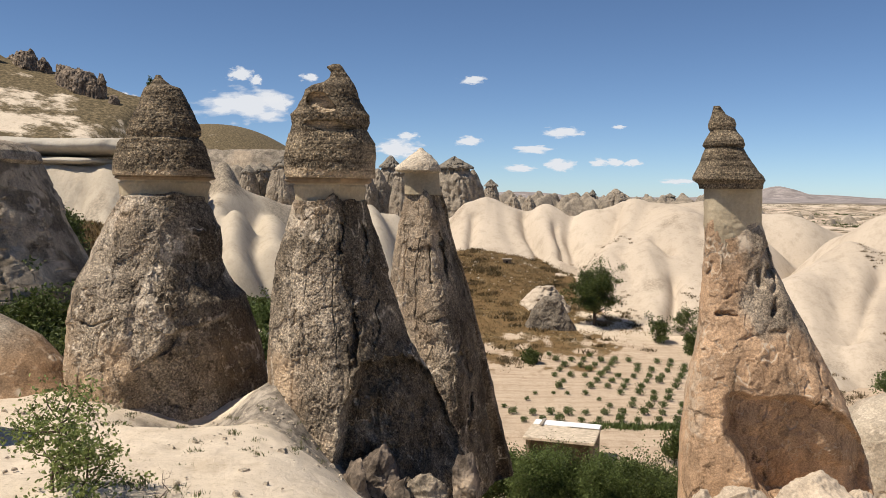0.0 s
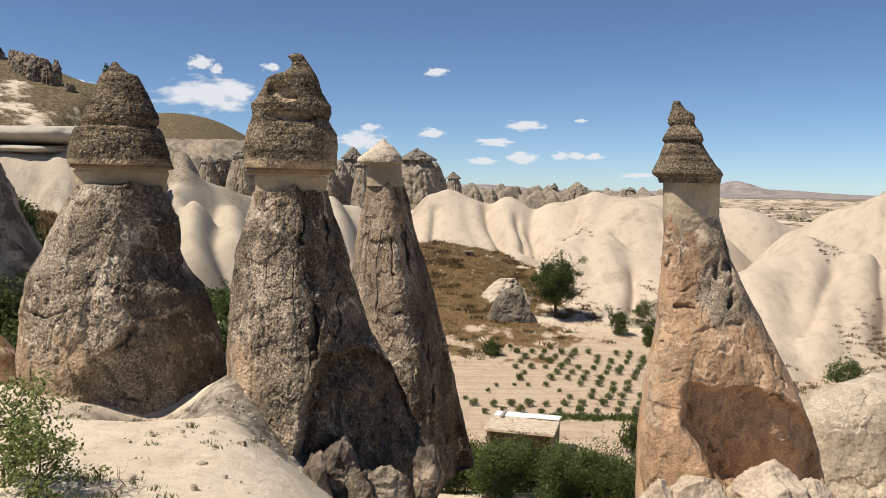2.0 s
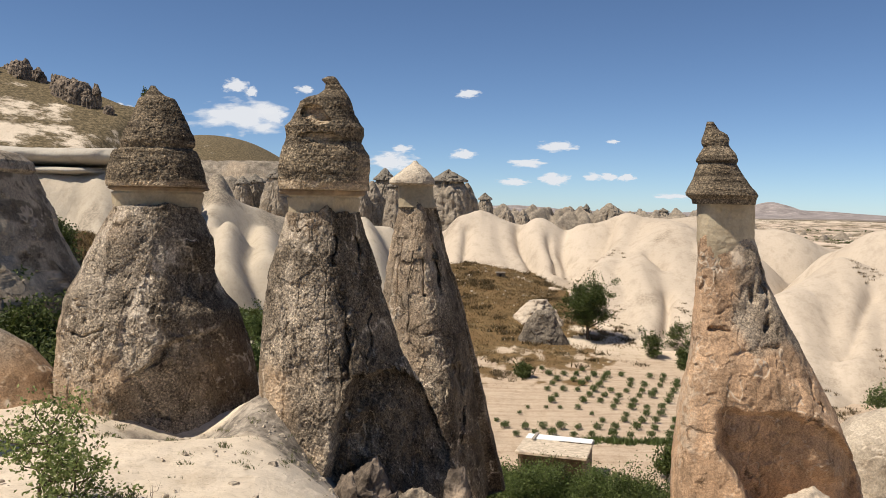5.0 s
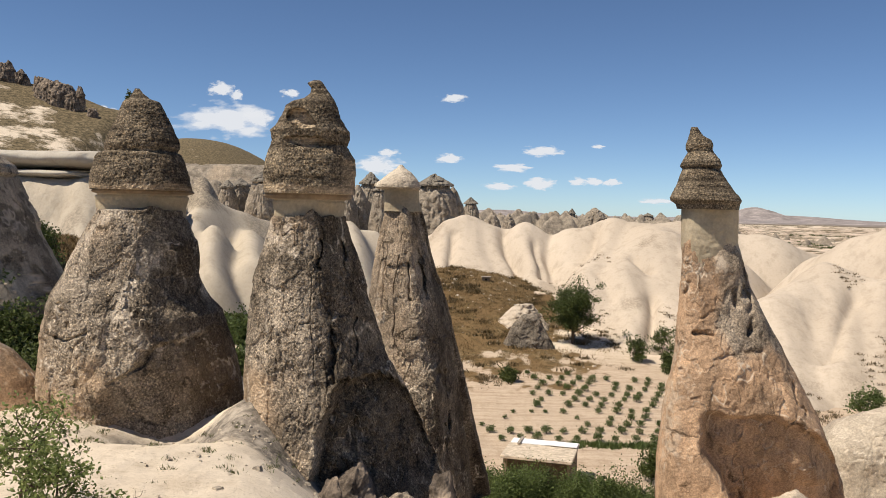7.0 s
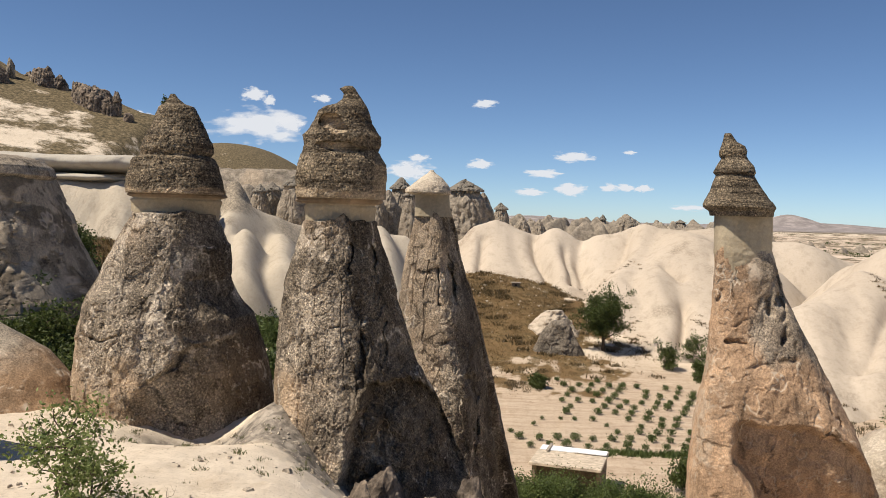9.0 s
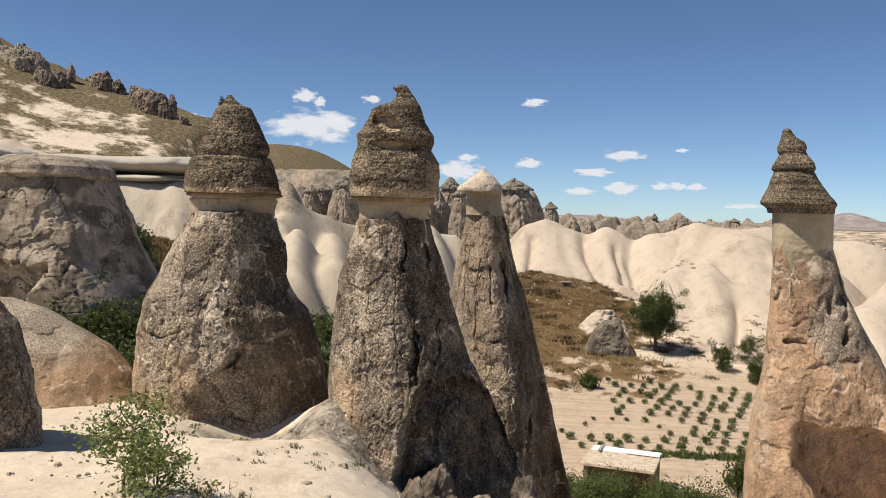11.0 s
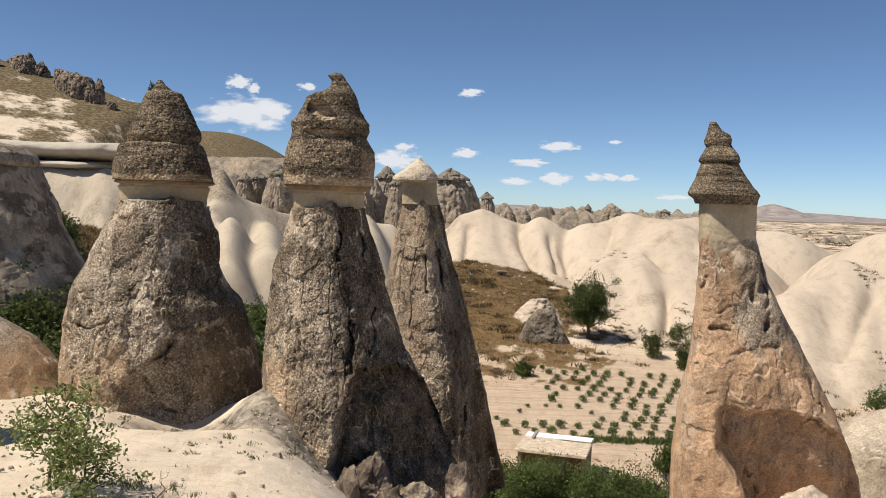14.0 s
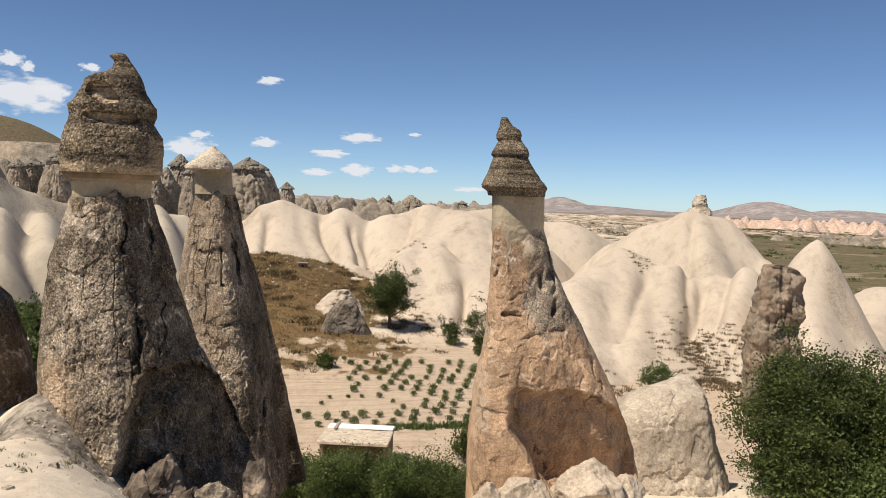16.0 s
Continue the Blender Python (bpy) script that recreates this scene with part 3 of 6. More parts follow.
T1_CAP = [
    (22.50, -10.20, 1.74), (22.78, -10.20, 1.76), (23.25, -10.19, 1.63), (23.64, -10.21, 1.50), (23.80, -10.19, 1.42), (23.86, -10.15, 1.22), (24.00, -10.12, 1.30), (24.12, -10.10, 1.30),
    (24.37, -10.08, 1.21), (24.77, -10.10, 1.04), (25.28, -10.12, 0.81), (25.66, -10.14, 0.62), (25.76, -10.26, 0.40), (25.96, -10.29, 0.18),
    (26.12, -10.31, 0.08),
]
T2_BODY = [
    (9.82, -1.75, 3.35), (11.43, -2.10, 3.39), (13.02, -2.49, 3.31), (14.21, -2.86, 3.13), (15.20, -3.08, 2.90), (15.79, -3.24, 2.74),
    (16.57, -3.46, 2.54), (17.36, -3.60, 2.35), (18.13, -3.70, 2.19), (18.91, -3.80, 2.00), (19.68, -3.82, 1.84), (20.26, -3.83, 1.69),
    (20.84, -3.85, 1.50), (21.22, -3.84, 1.37), (21.53, -3.85, 1.27), (21.72, -3.85, 1.21),
]
T2_NECK = [
    (20.65, -3.83, 1.13), (21.51, -3.83, 1.17), (21.89, -3.86, 1.18), (22.20, -3.85, 1.22), (22.23, -3.85, 1.14), (22.28, -3.87, 1.14), (22.30, -3.91, 1.44), (22.40, -3.90, 1.48), (22.44, -3.88, 1.42), (22.68, -3.86, 1.48),
]
T2_CAP = [
    (22.46, -3.86, 1.50), (22.75, -3.87, 1.53), (23.23, -3.85, 1.55), (23.61, -3.83, 1.51), (23.89, -3.87, 1.37), (24.06, -3.89, 1.26),
    (24.23, -3.83, 1.28), (24.55, -3.83, 1.31), (24.74, -3.81, 1.15), (25.02, -3.82, 1.01), (25.40, -3.81, 0.86), (25.55, -3.74, 0.72),
    (25.65, -3.58, 0.50), (25.82, -3.53, 0.34), (26.00, -3.57, 0.25), (26.17, -3.70, 0.27), (26.26, -3.65, 0.13),
]
T3_BODY = [
    (6.93, 0.09, 4.00), (10.07, -0.02, 3.35), (12.05, -0.08, 2.96), (13.46, -0.15, 2.68), (14.86, -0.26, 2.35), (16.25, -0.44, 2.15),
    (17.64, -0.64, 1.93), (19.02, -0.84, 1.66), (20.39, -0.92, 1.32), (21.21, -0.87, 1.12), (21.90, -0.92, 0.94), (22.17, -0.93, 0.79),
]
T3_NECK = [
    (21.90, -0.96, 0.93), (22.30, -1.03, 0.86), (23.01, -1.06, 0.83),
]
T3_CAP = [
    (22.96, -1.12, 0.94), (23.04, -1.25, 1.11), (23.20, -1.27, 1.09), (23.45, -1.16, 0.87), (23.77, -1.11, 0.55), (23.99, -1.11, 0.22),
    (24.15, -1.11, 0.08),
]
T4_BODY = [
    (7.87, 14.18, 4.25), (9.83, 14.04, 4.07), (10.80, 13.93, 3.97), (11.76, 13.82, 3.84), (12.73, 13.64, 3.58), (13.69, 13.44, 3.31),
    (14.64, 13.24, 2.95), (15.59, 13.05, 2.63), (16.54, 12.87, 2.30), (17.49, 12.63, 1.96), (18.43, 12.45, 1.71), (19.13, 12.25, 1.51),
    (20.07, 12.06, 1.31), (20.58, 11.95, 1.19), (20.91, 11.92, 1.14),
]
T4_NECK = [
    (19.83, 11.96, 1.03), (20.77, 11.92, 1.14), (21.46, 11.91, 1.13), (22.32, 11.88, 1.13),
]
T4_CAP = [
    (22.28, 11.80, 1.23), (22.48, 11.78, 1.27), (22.64, 11.70, 1.42), (22.76, 11.66, 1.40), (22.97, 11.62, 1.25), (23.31, 11.58, 1.04),
    (23.66, 11.50, 0.88), (23.94, 11.48, 0.75), (24.05, 11.45, 0.84), (24.33, 11.47, 0.73), (24.62, 11.43, 0.52), (24.74, 11.35, 0.53),
    (24.92, 11.36, 0.55), (25.13, 11.35, 0.47), (25.31, 11.21, 0.28), (25.65, 11.12, 0.13),
]


def t1_bare(p, out):
    n = fbm(p * 0.8 + 5, 4)
    low = smooth(16.7, 15.6, p[:, 2] + 0.7 * n) * smooth(-9.6, -11.2, p[:, 0] + 0.6 * n)
    left = patch(p, -13.4, 16.4, 0.7, 1.6)
    right = patch(p, -7.3, 16.2, 1.0, 1.2)
    rim = patch(p, -11.2, 21.2, 0.7, 0.5)
    return np.clip(low + left + 0.8 * right + 0.6 * rim, 0, 1) * 0.9


def t2_bare(p, out):
    n = fbm(p * 0.8 + 9, 4)
    left = smooth(-3.4, -5.6, p[:, 0] + 0.9 * n) * smooth(17.6, 16.2, p[:, 2] + 0.6 * n)
    rim = smooth(20.3, 21.2, p[:, 2] + 0.6 * n) * smooth(-3.2, -4.2, p[:, 0])
    return np.clip(left + 0.6 * rim, 0, 1) * 0.9


def t3_bare(p, out):
    n = fbm(p * 0.7 + 2, 4)
    return smooth(0.0, -1.2, p[:, 0] + 0.7 * n - 0.10 * (20 - p[:, 2])) * 0.5


def t4_bare(p, out):
    n = fbm(p * 0.6 + 4, 4)
    left = smooth(12.6, 11.6, p[:, 0] + 0.6 * n - 0.05 * (20 - p[:, 2]))
    low = smooth(16.8, 15.4, p[:, 2] + 0.9 * n)
    return np.clip(left + low, 0, 1) * 0.82


def t1_shape(p, out):
    n = fbm(p * 0.9 + 41, 4)
    lip = np.where(p[:, 0] < -8.9, 17.2 + 0.95 * (p[:, 0] + 8.9), 17.2 + 0.22 * (p[:, 0] + 8.9)) + 0.18 * n
    under = smooth(lip + 0.06, lip - 0.12, p[:, 2]) * smooth(-10.6, -10.0, p[:, 0]) * smooth(0.2, -0.3, out[:, 1])
    p[:, 1] += under * (0.22 + 0.30 * np.clip(lip - p[:, 2], 0, 1.5)) * smooth(13.6, 14.8, p[:, 2])
    p[:, 0] -= 0.5 * smooth(0.2, 0.9, out[:, 0]) * np.exp(-((p[:, 2] - 18.0) / 2.2) ** 2)
    return cracks(p, out, [
        (0.10, 0.26, [(-9.1, 27.3, 17.1), (-9.3, 27.2, 16.6), (-10.1, 27.2, 16.1)]),
        (0.07, 0.18, [(-12.2, 28.0, 17.5), (-11.8, 28.0, 17.4), (-11.0, 27.5, 17.7)]),
        (0.09, 0.25, [(-7.8, 28.0, 20.0), (-7.7, 27.8, 19.0)]),
        (0.07, 0.15, [(-8.9, 27.8, 19.5), (-8.7, 27.5, 18.8)]),
        (0.08, 0.15, [(-10.3, 28.0, 19.8), (-10.5, 27.8, 18.9), (-10.3, 27.5, 18.1)]),
    ])


def t2_shape(p, out):
    front = smooth(0.2, -0.3, out[:, 1])
    n = fbm(p * 1.1 + 17, 4)
    line = 16.45 - 0.78 * np.clip(p[:, 0] + 1.3, 0, 4) + 0.2 * n
    side = -2.85 - 0.2 * (16.3 - p[:, 2]) + 0.14 * n
    m = smooth(side, side + 0.25, p[:, 0]) * smooth(line + 0.08, line - 0.25, p[:, 2]) * smooth(12.2, 13.2, p[:, 2]) * smooth(0.95, 0.35, p[:, 0] - 0.12 * (14.5 - p[:, 2]))
    p[:, 1] += 1.1 * m * front * (1 + 0.25 * n)
    for ax, az, bx, bz, wide, high in ((-1.05, 16.5, 0.6, 14.9, 0.28, 0.75), (0.6, 14.9, 0.9, 13.0, 0.3, 0.7), (-2.6, 16.6, -2.75, 13.6, 0.22, 0.35)):
        dx, dz = bx - ax, bz - az
        t = np.clip(((p[:, 0] - ax) * dx + (p[:, 2] - az) * dz) / (dx * dx + dz * dz), 0, 1)
        w = np.hypot(p[:, 0] - ax - t * dx, p[:, 2] - az - t * dz) + 0.1 * fbm(p * 1.7, 3)
        p[:, 1] -= front * high * np.clip(1 - w / (2.2 * wide), 0, 1)
    return cracks(p, out, [
        (0.10, 0.35, [(-3.4, 26.6, 20.9), (-3.3, 26.5, 20.0)]),
        (0.13, 0.45, [(-2.9, 26.2, 18.0), (-2.7, 26.0, 17.3), (-2.8, 25.8, 16.4)]),
        (0.06, 0.25, [(-2.2, 26.4, 18.3), (-2.2, 26.1, 16.8)]),
        (0.06, 0.25, [(-2.7, 26.8, 20.9), (-2.5, 26.5, 19.1)]),
        (0.06, 0.2, [(-4.5, 26.7, 20.4), (-4.5, 26.6, 20.1)]),
    ])


def t2_hollows(p):
    """Two weathered hollows in the beaked cap: an almond above, a slot below."""
    n = 0.10 * fbm(p * 1.6 + 2, 3)
    x, z = p[:, 0] + n, p[:, 2] + n
    almond = ((x + 4.05) / 0.50) ** 2 + ((z - 24.90 + 0.32 * (x + 4.05)) / 0.30) ** 2
    slot = np.abs((x + 3.75) / 0.78) ** 3 + ((z - 24.17 + 0.10 * (x + 3.75)) / 0.17) ** 2
    return smooth(1.15, 0.8, almond), smooth(1.2, 0.75, slot)


def t2_cap(p, out):
    front = smooth(0.1, -0.4, out[:, 1])
    almond, slot = t2_hollows(p)
    p[:, 1] += front * (0.34 * almond + 0.30 * slot)
    return p


def t2_cap_bare(p, out):
    almond, slot = t2_hollows(p)
    n = fbm(p * 0.9 + 5, 4)
    low = smooth(22.80, 22.68, p[:, 2] + 0.12 * n)
    return np.clip(0.9 * np.maximum(almond, slot) + 0.8 * low + 0.5 * smooth(-2.9, -2.5, p[:, 0] + 0.4 * n) * smooth(23.9, 23.5, p[:, 2]), 0, 1) * smooth(0.2, -0.1, out[:, 1])


def t3_shape(p, out):
    edge = np.minimum(-0.5 + 0.30 * (21.5 - p[:, 2]), 1.05) + 0.25 * fbm(p * 0.9 + 3, 3)
    p[:, 1] += 1.5 * np.clip(p[:, 0] - edge, 0, 2) * smooth(0.3, -0.1, out[:, 1])
    return cracks(p, out, [
        (0.14, 0.5, [(-0.2, 38.5, 20.1), (0.2, 38.2, 17.8)]),
        (0.07, 0.3, [(-0.7, 38.6, 19.4), (-0.6, 38.2, 17.7)]),
        (0.07, 0.3, [(-0.4, 38.0, 15.9), (0.0, 38.0, 16.1), (0.8, 38.0, 15.8)]),
        (0.25, 0.5, [(1.1, 37.8, 14.2), (1.4, 37.5, 12.2), (1.2, 37.3, 10.4)]),
    ])


def t4_shape(p, out):
    front = smooth(0.1, -0.5, out[:, 1])
    n = fbm(p * 0.8 + 6, 4)
    brow = 14.1 - 0.15 * np.clip(p[:, 0] - 13.6, 0, 4) ** 2 + 0.2 * n
    x0 = 11.25 + 0.62 * np.clip(12.6 - p[:, 2], 0, 4) + 0.15 * n
    m = smooth(x0 - 0.2, x0 + 0.5, p[:, 0]) * smooth(17.6, 17.0, p[:, 0]) * smooth(9.2, 10.0, p[:, 2])
    m = m * smooth(brow + 0.15, brow - 0.25, p[:, 2])
    p[:, 1] += front * m * (0.45 + 0.42 * np.clip(brow - p[:, 2], 0, 4))
    return cracks(p, out, [
        (0.16, 0.5, [(13.3, 32.9, 19.9), (13.3, 32.6, 18.6), (13.3, 32.3, 17.3)]),
        (0.16, 0.3, [(12.7, 32.6, 19.0), (12.9, 32.5, 18.4)]),
        (0.13, 0.35, [(10.8, 33.0, 19.2), (10.8, 33.0, 18.8)]),
        (0.12, 0.28, [(11.2, 32.3, 17.3), (11.8, 32.2, 17.2)]),
        (0.10, 0.2, [(11.5, 32.5, 17.9), (11.8, 32.5, 18.1)]),
        (0.09, 0.35, [(10.4, 32.6, 15.7), (10.2, 32.5, 15.1), (9.8, 32.4, 14.2)]),
        (0.16, 0.12, [(12.1, 32.0, 16.4), (13.6, 32.0, 16.6)]),
        (0.12, 0.14, [(11.0, 31.8, 14.7), (12.1, 31.6, 14.9)]),
        (0.10, 0.3, [(14.9, 32.0, 15.3), (15.4, 32.0, 14.2)]),
    ])


def band(z0):
    return lambda p, out: smooth(z0 - 0.03, z0 + 0.03, p[:, 2])


def seam(p, points, wide, wander=0.25):
    """How near each point lies to a wandering line on the face, from 0 to 1."""
    n = fbm(p * 1.4 + 19, 4)
    x, z = p[:, 0] + wander * n, p[:, 2] + wander * fbm(p * 1.4 + 57, 4)
    best = np.full(len(p), 9.0)
    for (ax, az), (bx, bz) in zip(points, points[1:]):
        dx, dz = bx - ax, bz - az
        t = np.clip(((x - ax) * dx + (z - az) * dz) / (dx * dx + dz * dz), 0, 1)
        best = np.minimum(best, np.hypot(x - ax - t * dx, z - az - t * dz))
    return np.exp(-(best / wide) ** 2) * smooth(-0.45, 0.25, n + fbm(p * 3.1, 3))


def t1_pale(p, out):
    n = fbm(p * 1.1 + 29, 4)
    rim = 0.85 * seam(p, ((-9.1, 20.2), (-9.75, 19.2), (-9.9, 18.4), (-9.2, 17.4), (-8.6, 17.25), (-7.9, 17.5)), 0.24)
    flakes = 0.8 * seam(p, ((-8.0, 19.2), (-7.6, 18.7), (-7.3, 18.3)), 0.10, 0.35)
    return np.maximum(np.maximum(rim, flakes), 0.55 * smooth(0.0, 0.35, n) * smooth(19.6, 20.8, p[:, 2]) * smooth(-9.4, -10.6, p[:, 0]))


def t2_pale(p, out):
    n = fbm(p * 1.1 + 39, 4)
    flakes = 0.8 * seam(p, ((-4.8, 20.9), (-4.3, 20.7), (-4.1, 20.2)), 0.16, 0.35)
    lip = 0.75 * seam(p, ((-2.6, 17.6), (-2.0, 17.9), (-1.6, 17.8)), 0.10)
    # the rib's sunlit edge, painted on as a pale line
    crest = 0.9 * seam(p, ((-1.05, 16.5), (-0.3, 15.8), (0.55, 14.9), (0.8, 13.8)), 0.16)
    return np.maximum(np.maximum(np.maximum(flakes, lip), crest), 0.5 * smooth(0.0, 0.3, n) * smooth(20.2, 21.0, p[:, 2]) * smooth(-3.2, -4.2, p[:, 0]))


def t4_pale(p, out):
    n = fbm(p * 1.1 + 49, 4)
    return np.maximum(0.7 * smooth(0.05, 0.3, n) * smooth(19.0, 20.2, p[:, 2]), 0.6 * seam(p, ((10.6, 16.5), (10.4, 14.8), (10.2, 12.5)), 0.2, 0.4))


def t1_crust_shade(p, out):
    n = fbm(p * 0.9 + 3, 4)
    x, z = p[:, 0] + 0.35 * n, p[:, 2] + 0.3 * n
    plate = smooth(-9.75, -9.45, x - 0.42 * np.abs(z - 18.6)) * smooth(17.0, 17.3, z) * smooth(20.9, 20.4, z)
    # dark crust plate, shade painted into the east side, darker towards the neck
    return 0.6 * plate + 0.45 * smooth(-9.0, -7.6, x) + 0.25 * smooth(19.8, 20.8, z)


def t2_side_shade(p, out):
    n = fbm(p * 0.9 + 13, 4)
    # shade of the east side and foot recess, painted into the colour
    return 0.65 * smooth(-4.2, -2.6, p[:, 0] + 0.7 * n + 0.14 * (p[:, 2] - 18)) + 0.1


def t3_side_shade(p, out):
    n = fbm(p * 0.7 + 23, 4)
    # paints the shaded east side darker than the rest
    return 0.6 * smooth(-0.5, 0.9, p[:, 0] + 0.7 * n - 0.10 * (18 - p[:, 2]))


def t4_east_dark(p, out):
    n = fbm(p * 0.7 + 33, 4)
    # darker on the upper east half, with a ragged edge
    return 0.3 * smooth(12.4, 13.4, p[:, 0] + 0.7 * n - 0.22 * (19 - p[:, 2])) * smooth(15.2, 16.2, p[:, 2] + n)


def cap_skirt(p, out):
    return 0.85 * smooth(22.78, 22.64, p[:, 2] + 0.14 * fbm(p * 0.9 + 5, 4))


FINE = (0.15, 0.045, 0.02, 0.0)
CAP_KW = dict(nu=420, nv=300, rough=(0.09, 0.06, 0.025, 0.0), strata=0.024, pebbles=0.055)
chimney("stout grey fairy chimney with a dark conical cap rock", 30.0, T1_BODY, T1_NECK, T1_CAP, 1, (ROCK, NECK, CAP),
        dict(bare=t1_bare, crust_shade=t1_crust_shade, pale=t1_pale, shape=t1_shape, prow=(1.95, 0), away=0.2, rough=FINE, plates=0.10, pebbles=0.03, fissure=0.07, ragged=0.28, deep=0.9, nu=460, nv=420), dict(bare=band(22.35), deep=0.5, nu=220, nv=70, rough=(0.03, 0.03, 0.02, 0.01), square=0.2, away=0.45),
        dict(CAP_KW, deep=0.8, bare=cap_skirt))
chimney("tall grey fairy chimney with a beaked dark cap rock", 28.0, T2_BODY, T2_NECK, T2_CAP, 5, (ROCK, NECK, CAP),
        dict(bare=t2_bare, crust_shade=t2_side_shade, pale=t2_pale, shape=t2_shape, prow=(1.75, 4), away=0.6, rough=FINE, plates=0.09, pebbles=0.035, fissure=0.14, ragged=0.28, deep=0.85, nu=460, nv=440), dict(bare=band(22.27), deep=0.5, nu=220, nv=70, rough=(0.03, 0.03, 0.02, 0.01), square=0.2, away=0.7),
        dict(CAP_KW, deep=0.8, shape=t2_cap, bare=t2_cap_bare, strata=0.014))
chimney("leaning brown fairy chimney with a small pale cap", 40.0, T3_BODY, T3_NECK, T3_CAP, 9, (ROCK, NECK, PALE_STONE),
        dict(bare=t3_bare, crust_shade=t3_side_shade, shape=t3_shape, prow=(1.4, 10), away=0.7, rough=FINE, plates=0.08, pebbles=0.03, fissure=0.16, ragged=0.28, deep=0.8), dict(deep=0.72, nu=120, nv=50, rough=(0.03, 0.03, 0.02, 0.01), square=0.5),
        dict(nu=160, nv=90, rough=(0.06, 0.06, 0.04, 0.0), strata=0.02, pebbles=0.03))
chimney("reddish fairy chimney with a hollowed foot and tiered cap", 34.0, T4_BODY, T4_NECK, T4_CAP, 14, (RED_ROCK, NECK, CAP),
        dict(bare=t4_bare, crust_shade=t4_east_dark, pale=t4_pale, shape=t4_shape, prow=(1.4, 32), rough=(0.18, 0.05, 0.015, 0.0), plates=0.05, pebbles=0.008, fissure=0.03, ragged=0.28, deep=0.8, nu=420, nv=420), dict(deep=0.72, nu=200, nv=80, rough=(0.04, 0.03, 0.02, 0.01), square=0.5),
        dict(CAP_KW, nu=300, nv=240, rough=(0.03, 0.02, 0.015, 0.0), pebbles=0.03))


# ---- white tuff ridges ----
SURFACES = []


def surface(x, y):
    """Height of the ridges or the ground at a place."""
    z = float(ground(np.array([x]), np.array([y]))[0])
    for x0, y0, dx, dy, grid in SURFACES:
        i, j = int(round((x - x0) / dx)), int(round((y - y0) / dy))
        if 0 <= i < grid.shape[0] and 0 <= j < grid.shape[1]:
            z = max(z, float(grid[i, j]))
    return z


def ridge(name, label, box, step, spurs, mat=TUFF, seed=0, soft=1.2, relief=0.5, group="tuff ridges", gullies=(), kind="", crisp=1.0, crown=None, rills=1.0):
    """A rounded ridge: spurs of (x, y, z) to (x, y, z) with a roundness and a flank slope, blended."""
    x0, x1, y0, y1 = box
    nx, ny = int((x1 - x0) / step) + 1, int((y1 - y0) / step) + 1
    x, y = np.meshgrid(np.linspace(x0, x1, nx), np.linspace(y0, y1, ny), indexing="ij")
    z = np.full(x.shape, -40.0)
    w = np.stack([x * 0.05, y * 0.05, np.full_like(x, seed)], -1).reshape(-1, 3)
    wx = x + 1.3 * fbm(w * 1.1, 2).reshape(x.shape)
    wy = y + 1.3 * fbm(w * 1.1 + 40, 2).reshape(x.shape)
    for ax, ay, az, bx, by, bz, rnd, slope in spurs:
        rnd, slope = rnd * crisp, slope / crisp ** 0.8
        dx, dy = bx - ax, by - ay
        t = np.clip(((wx - ax) * dx + (wy - ay) * dy) / (dx * dx + dy * dy + 1e-9), 0, 1)
        d = np.hypot(wx - ax - t * dx, wy - ay - t * dy)
        h = az + (bz - az) * t - slope * (np.sqrt(d * d + rnd * rnd) - rnd)
        z = soft * np.logaddexp(z / soft, h / soft)
    for ax, ay, az, bx, by, bz, wide, deep in gullies:
        dx, dy = bx - ax, by - ay
        t = np.clip(((wx - ax) * dx + (wy - ay) * dy) / (dx * dx + dy * dy + 1e-9), 0, 1)
        d = np.hypot(wx - ax - t * dx, wy - ay - t * dy)
        z = z - deep * np.exp(-np.abs(d / (0.7 * wide)) ** 1.3)
    p = np.stack([x, y, z], -1).reshape(-1, 3)
    p[:, 2] += relief * 0.35 * fbm(p * (0.10, 0.10, 0.04) + seed, 5, 0.45)
    # rills run down the southern faces
    rill = ridged(np.c_[wx.ravel() * 0.21, wy.ravel() * 0.045, np.full(wx.size, seed * 3.3)], 2)
    p[:, 2] -= rills * (0.55 * relief * np.clip(rill - 0.75, 0, 1) ** 1.5 + 0.10 * relief * np.clip(ridged(p * (0.6, 0.12, 0.05) + seed, 2), 0, 2))
    SURFACES.append((x0, y0, (x1 - x0) / (nx - 1), (y1 - y0) / (ny - 1), p[:, 2].reshape(nx, ny).copy()))
    g = ground(x, y).ravel()
    keep = p[:, 2] > g - 2.5
    p[:, 2] = np.maximum(p[:, 2], g - 2.5)
    f = grid_faces(nx, ny)
    f = f[keep[f].any(1)]
    used = np.unique(f)
    back = np.full(len(p), -1)
    back[used] = np.arange(len(used))
    p = p[used]
    stain = smooth(0.35, 0.8, fbm(p * (0.12, 0.12, 0.05) + 30 + seed, 4)) * 0.5
    if crown:
        stain = np.maximum(stain, 0.8 * smooth(crown - 1.2, crown + 1.2, p[:, 2] + 2.0 * fbm(p * 0.25, 4)))
    me = mesh_of(name, p, back[f], mat, bare=stain)
    return tagged(new(name, me), label, "rock ridge", group, kind)


